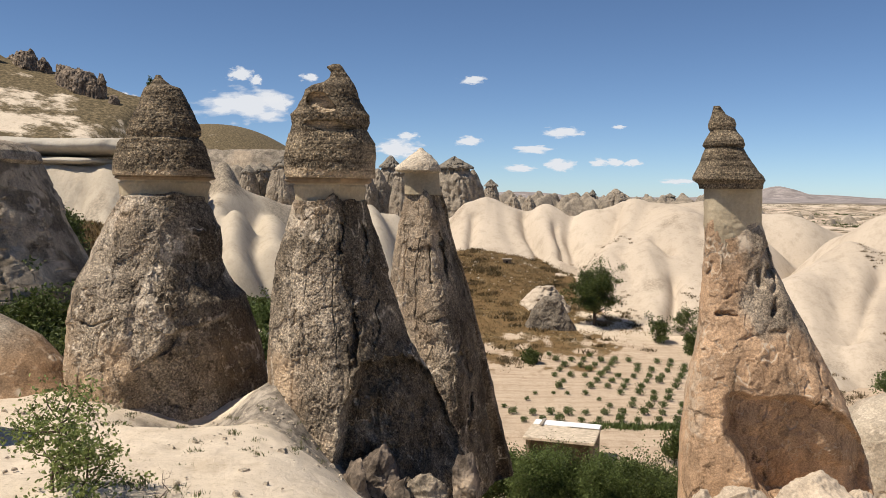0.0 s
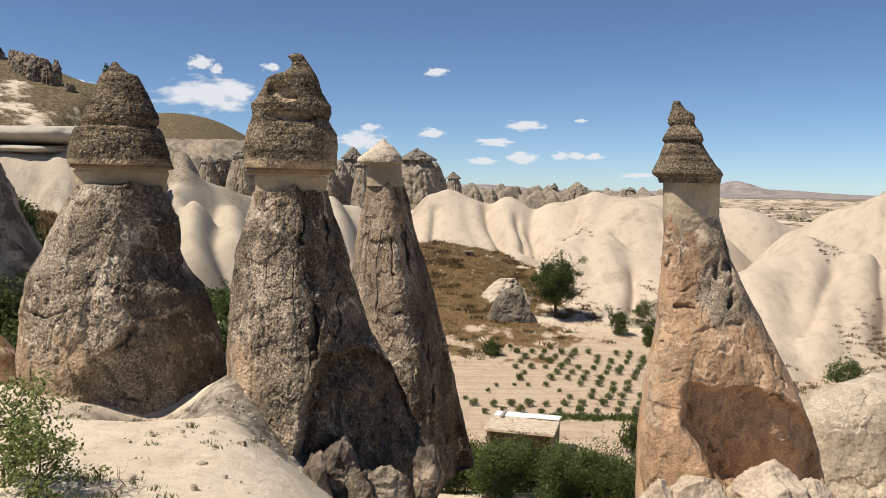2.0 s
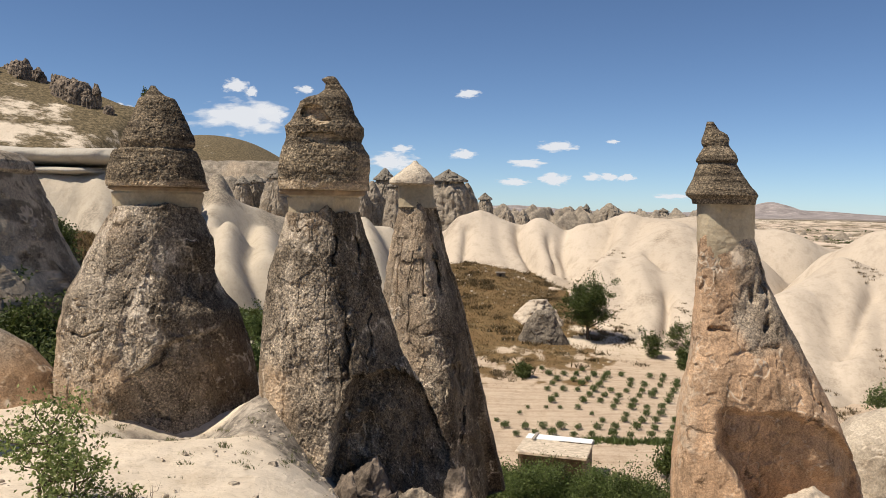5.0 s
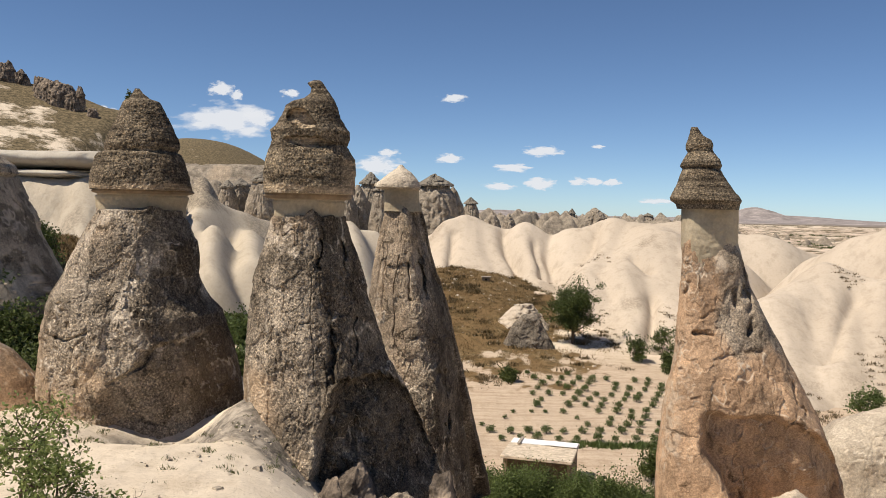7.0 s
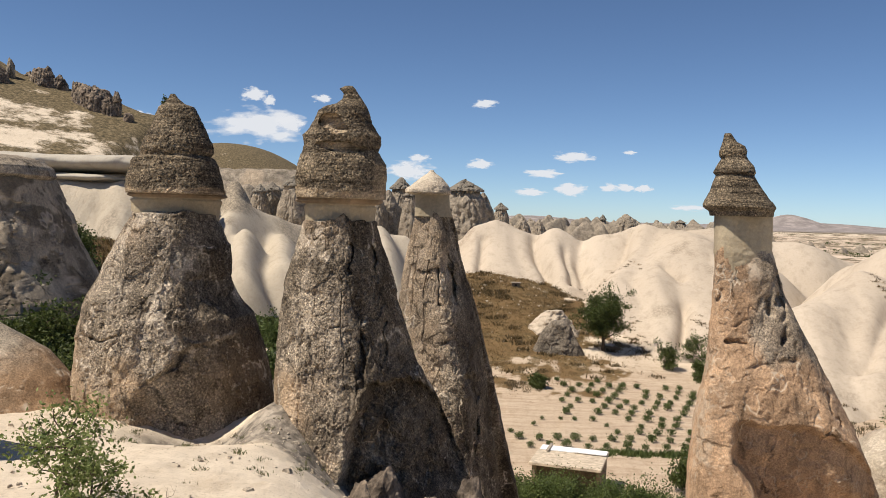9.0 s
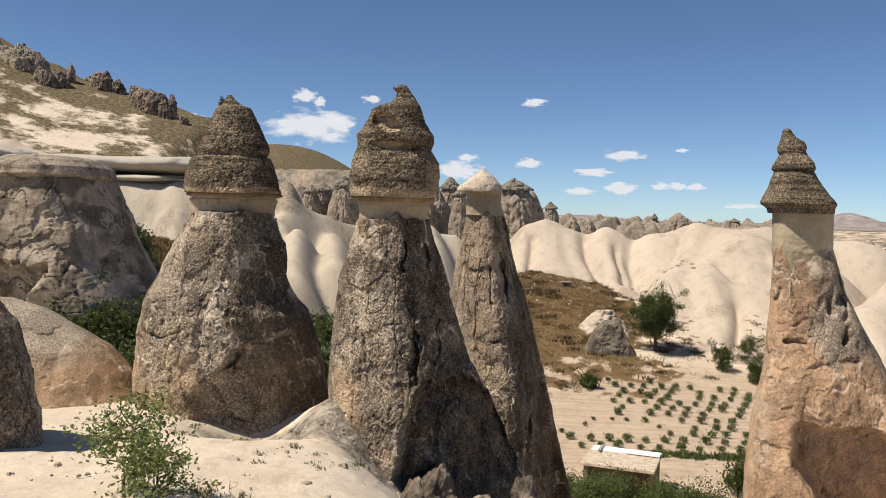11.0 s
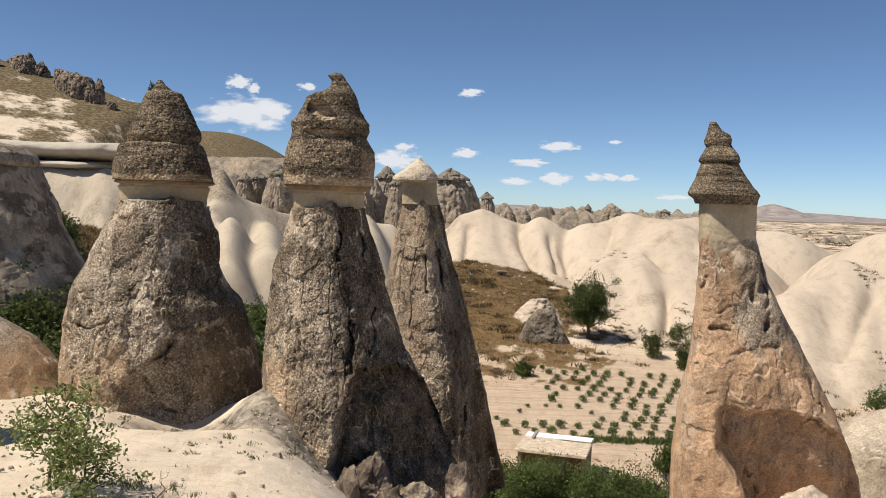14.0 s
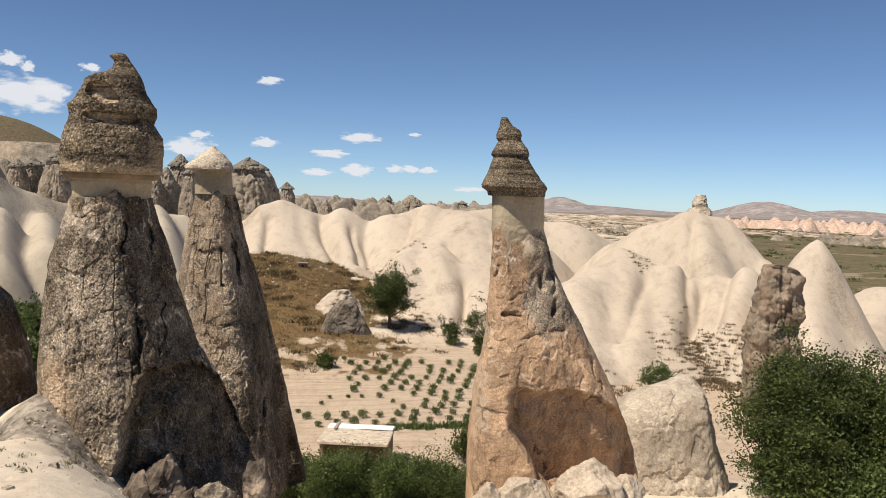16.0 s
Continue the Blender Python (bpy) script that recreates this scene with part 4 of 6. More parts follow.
# back ridge with its fluted face
ridge("tuff_ridge", "smooth white fluted tuff ridge above the grassy knoll", (-14, 100, 112, 200), 0.5, [
    (-0.6, 178.0, 15.9, 9.3, 176.0, 20.5, 4, 1.3),
    (9.3, 176.0, 20.5, 16.5, 175.0, 17.9, 4, 1.3),
    (16.5, 175.0, 17.9, 21.3, 173.0, 19.1, 4, 1.3),
    (21.3, 173.0, 19.1, 30.1, 172.0, 17.9, 4, 1.3),
    (30.1, 172.0, 17.9, 40.1, 170.0, 20.6, 5, 1.3),
    (40.1, 170.0, 20.6, 51.4, 165.0, 20.3, 6, 1.2),
    (51.4, 165.0, 20.3, 67.5, 160.0, 18.0, 6, 1.2),
    (67.5, 160.0, 18.0, 80.8, 160.0, 13.7, 6, 1.2),
    (8.7, 174.0, 20.1, 10.6, 160.0, 10.8, 9, 1.3),
    (14.3, 174.0, 18.5, 16.4, 159.0, 10.1, 5, 1.6),
    (21.6, 172.0, 18.9, 22.3, 156.0, 9.3, 6, 1.6),
    (5.4, 174.0, 19.6, 4.1, 157.0, 8.2, 4, 1.8),
    (32.1, 170.0, 18.1, 29.4, 162.0, 12.5, 6, 1.4),
    (39.1, 168.0, 19.7, 31.0, 150.0, 12.2, 5, 1.4),
    (31.0, 150.0, 12.2, 27.0, 141.0, 8.9, 5, 1.4),
    (44.9, 162.0, 19.9, 35.0, 145.0, 12.1, 8, 1.0),
    (35.0, 145.0, 12.1, 33.8, 127.0, 3.1, 7, 1.25),
    (46.6, 158.0, 18.9, 41.1, 136.0, 7.6, 8, 1.1),
    (53.0, 150.0, 16.6, 49.7, 132.0, 8.1, 8, 1.1),
], seed=1, soft=0.9, crisp=0.82, gullies=[
    (6.2, 170.0, 17.0, 5.5, 158.0, 9.2, 1.0, 1.6), (16.8, 173.0, 17.6, 18.5, 160.0, 11.4, 1.8, 1.8), (23.7, 168.0, 16.1, 23.1, 158.0, 10.5, 0.9, 1.8),
    (27.7, 172.0, 17.8, 24.9, 159.0, 11.0, 2.2, 1.6), (36.3, 168.0, 18.9, 31.9, 160.0, 13.7, 1.8, 2.0), (38.7, 150.0, 13.8, 40.8, 146.0, 11.1, 1.6, 1.8),
    (39.1, 138.0, 7.4, 35.6, 127.0, 2.8, 1.3, 2.2), (31.8, 146.0, 9.5, 31.6, 138.0, 5.4, 2.2, 1.2)])
# eastern ridge with its high shoulder
ridge("tuff_ridge", "high pale tuff ridge with smooth shoulders and gullies", (36, 108, 84, 150), 0.45, [
    (67.6, 140.0, 15.3, 71.7, 134.0, 18.7, 5, 1.2),
    (71.7, 134.0, 18.7, 77.3, 130.0, 21.3, 5, 1.2),
    (77.3, 130.0, 21.3, 82.0, 128.0, 20.4, 4, 1.3),
    (82.0, 128.0, 20.4, 86.1, 122.0, 14.2, 4, 1.4),
    (76.4, 128.0, 20.8, 72.1, 114.0, 10.9, 5, 1.4),
    (72.1, 114.0, 10.9, 65.3, 104.0, 4.5, 4, 1.6),
    (60.5, 122.0, 14.8, 65.9, 117.0, 13.2, 5, 1.2),
    (60.5, 122.0, 14.8, 47.6, 112.0, 10.8, 6, 1.2),
    (59.5, 120.0, 14.9, 51.8, 100.0, 4.5, 7, 1.2),
    (65.9, 117.0, 13.2, 57.7, 100.0, 4.5, 5, 1.4),
    (47.6, 112.0, 10.8, 44.4, 96.0, 2.3, 6, 1.2),
    (75.6, 112.0, 13.7, 65.1, 98.0, 4.7, 4, 1.5),
], seed=2, soft=0.8, crisp=0.8, gullies=[
    (75.9, 127.0, 19.3, 70.0, 120.0, 13.9, 1.0, 1.2), (70.0, 120.0, 13.9, 62.8, 104.0, 4.5, 1.0, 1.6), (60.9, 114.0, 11.6, 50.7, 101.0, 4.3, 1.4, 1.2),
    (65.9, 117.0, 12.7, 61.0, 121.0, 14.8, 1.0, 0.8), (75.1, 114.0, 11.8, 65.8, 103.0, 4.7, 1.2, 1.6), (69.0, 112.0, 9.3, 58.4, 98.0, 1.7, 1.3, 1.8)])
# cone behind the leafy tree
ridge("tuff_cone", "pointed white tuff cone with a brown seam", (56, 112, 66, 124), 0.4, [
    (75.1, 95.0, 18.2, 74.5, 94.0, 17.5, 1.2, 1.7),
    (75.2, 95.0, 17.4, 76.3, 84.0, 4.3, 2.5, 1.7),
    (72.9, 93.0, 15.3, 68.0, 84.0, 7.1, 3, 1.9),
    (101.9, 112.0, 10.0, 110.9, 112.0, 7.7, 5, 1.1),
    (101.9, 112.0, 10.0, 88.6, 100.0, 4.3, 4, 1.3),
], seed=3)
# cones and saddle west of the valley
ridge("tuff_ridge", "grey-white tuff cone running down to a saddle", (-40, 2, 74, 140), 0.4, [
    (-29.8, 112.0, 26.0, -28.4, 108.0, 22.6, 2.0, 1.9),
    (-28.4, 108.0, 23.3, -24.1, 112.0, 20.9, 3, 1.6),
    (-24.1, 112.0, 20.9, -20.2, 116.0, 19.7, 4, 1.3),
    (-20.2, 116.0, 19.7, -12.1, 122.0, 19.1, 4, 1.3),
    (-12.1, 122.0, 19.1, -7.2, 124.0, 18.8, 3, 1.4),
    (-28.4, 108.0, 23.3, -27.0, 95.0, 16.6, 4, 1.6),
    (-24.6, 100.0, 19.7, -22.7, 92.0, 14.9, 3, 1.7),
    (-22.5, 108.0, 18.9, -19.1, 98.0, 15.9, 3, 1.5),
    (-11.1, 120.0, 20.2, -8.8, 108.0, 13.1, 4, 1.5),
], mat=CLIFF_TUFF, seed=4, soft=0.5, crisp=0.7, crown=22.0, relief=0.5, rills=0.0)


# ---- loose rocks, pillars and cliffs ----
def stone(name, label, rows, yc, mat, seed, category="rock", group="", bare=None, **kw):
    base = thing(name, label, category, (rows[0][1], yc, rows[0][0]), group)
    me = loft("body", rows, yc, mat, seed, bare=bare, **kw)
    me.transform(base.matrix_world.inverted())
    part("body", me, base)
    return base


def boulder(name, label, at, size, mat, seed, rough=0.16, boxy=0.5, nu=90, nv=60, turn=0.0, category="rock", group="", bare=0.0, facets=0):
    """A rounded block that stands in the ground at its middle."""
    th, ph = np.meshgrid(np.linspace(0, 2 * math.pi, nu, endpoint=False), np.linspace(-math.pi / 2, math.pi / 2, nv), indexing="ij")
    d = np.stack([np.cos(th) * np.cos(ph), np.sin(th) * np.cos(ph), np.sin(ph)], -1).reshape(-1, 3)
    e = (np.abs(d) ** 5).sum(1) ** -0.2
    d = d * (1 + boxy * (e - 1))[:, None]
    if facets:
        rg = np.random.default_rng(seed + 300)
        nn = rg.normal(0, 1, (facets, 3))
        nn /= np.linalg.norm(nn, axis=1, keepdims=True)
        hh = rg.uniform(0.62, 0.95, facets)
        u = d / np.linalg.norm(d, axis=1, keepdims=True)
        cut = hh / np.maximum(u @ nn.T, 1e-3)
        d = u * np.minimum(cut.min(1), 1.25)[:, None]
    q = d * np.array(size) / max(size) * 1.6 + seed * 5.1
    d = d * (1 + rough * fbm(q, 5) + rough * 0.3 * ridged(q * 2.0, 2))[:, None]
    p = d * np.array(size)
    me = mesh_of(name, p, grid_faces(nu, nv, True), mat, bare=np.full(len(p), bare))
    ob = new(name, me)
    ob.matrix_world = pose(*at, 0, 0, turn)
    return tagged(ob, label, category, group)


BIG_ROCK = [
    (13.99, -33.06, 8.67), (15.57, -33.10, 8.21), (17.56, -32.83, 6.80), (20.31, -32.81, 5.56), (22.66, -32.89, 4.65), (23.76, -32.68, 4.03),
]
BIG_SLAB = [
    (23.69, -32.64, 4.07), (23.92, -32.89, 4.65), (24.54, -32.77, 4.36), (25.01, -32.64, 3.66), (25.32, -32.83, 2.24),
]
LEFT_BOULDER = [
    (12.85, -18.20, 5.28), (13.91, -18.26, 4.99), (14.76, -18.25, 4.55), (15.60, -18.27, 4.07), (16.43, -18.65, 3.58), (17.25, -19.36, 2.76),
    (17.87, -19.81, 2.08), (18.24, -20.13, 1.32),
]
PILLAR = [
    (0.66, 58.09, 4.30), (2.56, 57.92, 3.83), (5.71, 57.60, 3.42), (9.46, 57.52, 3.02), (13.20, 57.73, 2.91), (15.06, 57.68, 2.83),
    (15.98, 57.25, 2.12), (16.40, 56.68, 0.88),
]
PALE_ROCK = [
    (1.48, 28.43, 5.25), (3.71, 28.06, 4.50), (5.18, 27.87, 4.18), (6.65, 27.55, 3.83), (8.11, 27.34, 3.53), (8.84, 27.35, 3.31),
    (9.55, 27.63, 2.82), (10.26, 28.13, 2.04), (10.80, 28.48, 1.16), (11.12, 28.66, 0.48),
]
KNOB_BASE = [
    (19.80, 91.11, 4.04), (20.71, 90.86, 2.95), (22.10, 91.28, 2.18), (22.68, 91.50, 1.41),
]
KNOB_TOP = [
    (22.56, 91.38, 1.41), (23.24, 91.08, 1.41), (24.40, 91.33, 1.22), (25.20, 91.35, 0.90),
]
KNOLL_ROCK = [
    (-1.12, 16.50, 5.11), (2.26, 16.06, 3.81), (4.37, 15.94, 2.80), (6.05, 15.94, 1.75), (6.81, 16.06, 0.79),
]
KNOLL_HUMP = [
    (-2.08, 16.18, 7.64), (2.32, 16.10, 5.44), (4.51, 16.14, 3.78), (6.26, 16.28, 2.39), (7.32, 16.48, 1.13),
]

def dome_shape(p, out):
    front = smooth(0.3, -0.1, out[:, 1])
    n = fbm(p * 0.35 + 8, 4)
    edge = -27.6 + 0.25 * (23.6 - p[:, 2]) + 0.5 * n
    p[:, 1] += 2.6 * np.clip(p[:, 0] - edge, 0, 4) * front
    brow = 18.3 + 0.8 * n
    m = smooth(brow + 0.1, brow - 0.3, p[:, 2]) * smooth(-29.2, -30.2, p[:, 0] + n)
    p[:, 1] += front * m * (0.8 + 0.6 * np.clip(brow - p[:, 2], 0, 4))
    return p


def dome_dark(p, out):
    # darker past the front's east edge, with random dark blotches elsewhere
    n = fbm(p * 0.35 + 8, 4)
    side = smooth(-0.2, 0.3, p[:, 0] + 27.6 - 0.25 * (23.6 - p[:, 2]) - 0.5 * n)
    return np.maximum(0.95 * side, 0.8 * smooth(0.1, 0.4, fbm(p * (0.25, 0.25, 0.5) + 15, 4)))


def dome_pale(p, out):
    # paler on the front up to about that edge, except along a seam
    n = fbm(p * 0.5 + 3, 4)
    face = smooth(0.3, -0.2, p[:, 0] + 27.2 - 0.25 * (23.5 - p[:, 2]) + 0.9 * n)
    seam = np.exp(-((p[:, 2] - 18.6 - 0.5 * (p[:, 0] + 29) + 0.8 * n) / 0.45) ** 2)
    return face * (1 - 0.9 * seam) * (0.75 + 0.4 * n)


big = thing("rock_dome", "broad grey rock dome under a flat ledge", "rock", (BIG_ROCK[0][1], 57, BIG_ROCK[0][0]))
for nm, rws, mt, kw in (("body", BIG_ROCK, DOME, dict(bare=dome_pale, crust_shade=dome_dark, shape=dome_shape, rough=(0.55, 0.12, 0.04, 0.0), plates=0.22, fissure=0.3, square=0.6, nu=360, nv=300, size=3.0)), ("slab", BIG_SLAB, DOME, dict(rough=(0.5, 0.2, 0.05, 0.03), layers=0.06, nu=220, nv=60, size=3.0))):
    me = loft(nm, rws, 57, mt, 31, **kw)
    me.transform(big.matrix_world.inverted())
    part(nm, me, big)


def boulder_bare(p, out):
    return 0.8 * smooth(17.2, 15.6, p[:, 2] - 0.35 * (p[:, 0] + 16) + 0.5 * fbm(p * 0.8, 3))


stone("boulder", "pale rounded boulder with an orange flank on the sand", LEFT_BOULDER, 30.5, PALE_STONE, 33, bare=boulder_bare, deep=0.5, rough=(0.3, 0.06, 0.02, 0.0), plates=0.07, fissure=0.06, size=1.6, nu=260, nv=180)
stone("rock_pillar", "stubby brown rock pillar with a hollowed top", PILLAR, 78, RED_ROCK, 35, crust_shade=lambda p, out: 0.55 + 0.4 * fbm(p * 0.4, 3), bare=lambda p, out: 0.2 * smooth(-0.2, 0.4, fbm(p * 0.3, 3)), prow=(1.3, 20), deep=0.8, rough=(1.1, 0.5, 0.12, 0.08), flute=0.5, blocks=0.35, size=2.6, nu=200, nv=180)
stone("pale_rock", "cracked cream rock mass beside the leafy tree", PALE_ROCK, 48, CREAM, 36, bare=lambda p, out: 0.25 * smooth(0.1, 0.6, fbm(p * 0.5, 3)), deep=0.9, rough=(0.45, 0.10, 0.04, 0.0), plates=0.12, fissure=0.08, blocks=0.08, size=2.2, prow=(1.5, 25), nu=300, nv=220)
knob = thing("balanced_rock", "small balanced rock on the white crest", "rock", (KNOB_BASE[0][1], 150, KNOB_BASE[0][0]))
for nm, rws in (("plinth", KNOB_BASE), ("top", KNOB_TOP)):
    me = loft(nm, rws, 150, PALE_STONE, 38, nu=80, nv=60, rough=(0.5, 0.2, 0.1, 0.05), size=2.0)
    me.transform(knob.matrix_world.inverted())
    part(nm, me, knob)
# the rock west of the view that shades the sand
stone("rock_tower", "dark rock tower shading the sand slope", [(15.0, -14.7, 4.0), (17.0, -14.7, 3.9), (18.1, -14.7, 3.7), (19.1, -14.7, 3.4), (20.2, -14.9, 2.6), (21.0, -15.2, 1.2)], 18.0, ROCK, 39, nu=200, nv=160, deep=0.6, rough=FINE, plates=0.08, pebbles=0.03)
# broken blocks in the recess under the beaked chimney
# dark crag stone on most of them stands in for the recess shade
for k, (at, size, tn, mt) in enumerate([
        ((-2.1, 25.8, 12.5), (0.80, 0.6, 1.35), 30, CRAG), ((-2.75, 25.1, 12.2), (0.75, 0.6, 1.2), -12, CRAG),
        ((-0.45, 25.6, 12.2), (0.85, 0.6, 0.95), 8, DOME), ((-1.3, 25.3, 12.1), (0.7, 0.6, 1.1), 50, CRAG), ((0.75, 26.0, 12.7), (0.55, 0.6, 1.15), -10, CRAG)]):
    boulder("rock_block", "angular block broken off the chimney foot, coloured dark for the recess shade" if mt is CRAG else "pale grey block at the chimney foot", at, size, mt, 40 + k, 0.20, 0.8, 190, 140, turn=tn, group="broken blocks", facets=26)
for k, (at, size, tn) in enumerate([((11.0, 29.6, 10.7), (1.1, 0.8, 0.75), 10), ((13.3, 29.4, 10.8), (1.35, 0.9, 1.0), -8), ((15.5, 29.8, 10.5), (0.9, 0.8, 0.8), 20), ((9.6, 29.6, 10.4), (0.8, 0.7, 0.7), 0)]):
    boulder("ledge_block", "pale broken block at the foot of a chimney", at, size, CREAM, 140 + k, 0.12, 0.5, 130, 90, turn=tn, group="ledge blocks", bare=0.3, facets=20)
stone("boulder", "dark triangular boulder on the grassy knoll", KNOLL_ROCK, 122, KNOLL_DARK, 51, square=0.8, deep=0.35, rough=(0.3, 0.15, 0.05, 0.03), blocks=0.15, size=2.2, nu=160, nv=90)
stone("white_hump", "low white tuff hump behind a dark boulder", KNOLL_HUMP, 131, TUFF, 52, deep=0.6, rough=(0.5, 0.3, 0.1, 0.05), nu=120, nv=80)

# cliff wall with overhanging shelves, west
ridge("cliff_wall", "pale cliff wall under overhanging shelves", (-78, -30, 82, 118), 0.35, [
    (-76, 97, 25.2, -36.5, 97, 24.6, 2.0, 1.7),
    (-60, 96, 24.5, -60, 90, 19.0, 2.0, 2.0),
    (-47, 96, 24.0, -46, 89, 18.0, 2.5, 2.0),
    (-39, 96, 24.0, -36, 87, 17.0, 2.0, 2.0),
    (-53, 96, 24.0, -54, 90, 18.5, 1.5, 2.2),
], mat=CLIFF_TUFF, seed=6, group="cliffs", relief=0.8)
for k, (at, size) in enumerate([((-50, 103, 27.0), (17, 8, 1.05)), ((-74, 101, 27.8), (13, 8, 1.5)), ((-49, 101.5, 25.3), (11, 6, 0.5))]):
    boulder("rock_shelf", "smooth overhanging shelf of pale tuff", at, size, GREY_TUFF, 60 + k, 0.14, 0.6, 220, 70, group="shelves")
door = thing("cave_door", "dark square doorway cut in the cliff foot", "doorway", (-37.4, 88.0, 17.4))
part("frame", mesh_of("frame", [(-0.6, 0, -0.9), (0.9, 0, -0.9), (0.9, 0, 0.9), (-0.6, 0, 0.9), (-0.6, 1.2, -0.9), (0.9, 1.2, -0.9), (0.9, 1.2, 0.9), (-0.6, 1.2, 0.9)],
      [(0, 3, 2, 1), (0, 4, 7, 3), (1, 2, 6, 5), (3, 7, 6, 2), (4, 5, 6, 7)], GREY_TUFF, False, bare=[0] * 8), door)
# flat dark sheet on the block, for the shade inside the opening
part("hollow_shade", mesh_of("hollow_shade", [(-0.3, -0.02, -0.9), (0.7, -0.02, -0.9), (0.7, -0.02, 0.7), (-0.3, -0.02, 0.7), (-0.3, -0.01, -0.9), (0.7, -0.01, -0.9), (0.7, -0.01, 0.7), (-0.3, -0.01, 0.7)],
      [(0, 1, 2, 3), (4, 7, 6, 5)], DARK, False), door)

# mesas and pillars between the two front chimneys
ridge("mesa", "flat-topped grey mesa with pale strata", (-95, 10, 180, 250), 0.8, [
    (-64.6, 215.0, 33.0, -39.0, 215.0, 33.2, 6, 2.6),
    (-55.3, 195.0, 28.9, -48.6, 195.0, 28.3, 3, 3.0),
    (-47.2, 200.0, 28.3, -31.6, 205.0, 28.0, 4, 3.0),
], mat=GREY_CLIFF, seed=7, group="cliffs", relief=1.5, soft=0.8)


FAR_CAP = stone_material("far_cap", (0.13, 0.115, 0.095), (0.18, 0.16, 0.13), (0.25, 0.22, 0.18), (0.3, 0.25, 0.2), 2.0, 2.0, speckle=0.3)


def far_chimney(label, t, xc, yt, yb, half, d, seed, mat=GREY_CLIFF, capped=True):
    """A distant chimney: middle and half width, top and foot heights, all in metres at the depth d."""
    h = yt - yb
    body = [(yb - 6, xc, half * 1.5), (yb, xc, half * 1.25), (yb + 0.5 * h, xc, half * 0.95), (yb + 0.74 * h, xc, half * 0.62)]
    cap = [(yb + 0.74 * h, xc, half * 0.86), (yb + 0.78 * h, xc, half * 0.84), (yb + 0.9 * h, xc, half * 0.4), (yt, xc, half * 0.08)]
    if not capped:
        body = body[:3] + [(yb + 0.8 * h, xc, half * 0.5), (yt, xc, half * 0.1)]
    base = thing("far_chimney", label, "rock tower", (xc, d, yb - 6), "distant chimneys")
    for nm, rws, mt in (("body", body, mat), ("cap", cap, FAR_CAP))[:2 if capped else 1]:
        me = loft(nm, rws, d, mt, seed, nu=90, nv=70, rough=(half * 0.14, half * 0.07, half * 0.02, half * 0.03), flute=half * 0.22, blocks=half * 0.06, prow=(1.5, 10), size=half / 1.3)
        me.transform(base.matrix_world.inverted())
        part(nm, me, base)


for k, (x, yt, yb, w, d, c) in enumerate([
        (690, 277, 360, 24, 230, 1), (668, 300, 365, 22, 225, 0), (708, 292, 362, 16, 215, 1), (803, 277, 362, 38, 235, 1), (835, 300, 362, 20, 240, 0),
        (867, 317, 365, 15, 260, 1), (500, 280, 352, 24, 190, 1), (462, 292, 350, 22, 195, 1), (440, 296, 350, 16, 190, 1), (650, 308, 370, 18, 220, 0),
        (905, 342, 372, 14, 330, 0), (1047, 333, 372, 9, 420, 1), (1088, 331, 375, 28, 400, 0), (1183, 338, 362, 13, 500, 1), (935, 345, 374, 12, 380, 0)]):
    f = d / 1458.0
    far_chimney("grey capped fairy chimney in the distance" if c else "grey pointed fairy chimney in the distance", 0, (x - 784) * f, 22 + (341.5 - yt) * f, 22 + (341.5 - yb) * f, w * f, d, 70 + k, capped=bool(c))
rng = np.random.default_rng(11)


def cone_band(label, x0, x1, y0, y1, count, top, spread, seed, mat, step):
    xs, ys = rng.uniform(x0, x1, count), rng.uniform(y0, y1, count)
    hs = top + rng.uniform(-spread, spread, count)
    ridge("eroded_cliffs", label, (x0 - 25, x1 + 25, y0 - 25, y1 + 25), step,
          [(x, y, h, x + rng.uniform(-6, 6), y - 4, h - rng.uniform(1, 5), 1.0, rng.uniform(1.2, 2.2)) for x, y, h in zip(xs, ys, hs)],
          mat=mat, seed=seed, relief=2.0, soft=0.6, group="", kind="stuff")


pipes = np.random.default_rng(23)
ridge("cliff_wall", "fluted grey cliff wall of crowded stone pipes", (20, 150, 420, 470), 0.8, [(26, 452, 21.6, 84, 448, 21.2, 1.5, 3.2), (84, 448, 21.2, 146, 455, 20.0, 1.5, 3.2)],
      mat=GREY_CLIFF, seed=12, group="cliffs", relief=1.0, soft=0.5,
      gullies=[(x, 440, 0, x + pipes.uniform(-1, 1), 454, 0, pipes.uniform(0.5, 1.1), pipes.uniform(2, 7)) for x in np.arange(28, 146, 3.1) + pipes.uniform(-1, 1, 39)])
cone_band("eroded grey cliff band with crowded points", 30, 150, 395, 440, 60, 21.5, 2.5, 8, GREY_CLIFF, 1.0)
cone_band("pale badlands with small grey cones", 190, 420, 330, 520, 170, 10.5, 3.5, 9, GREY_CLIFF, 1.5)
cone_band("pinkish eroded cliffs under the plateau", 400, 800, 540, 700, 230, 17.0, 4.0, 10, PINK_STONE, 2.5)
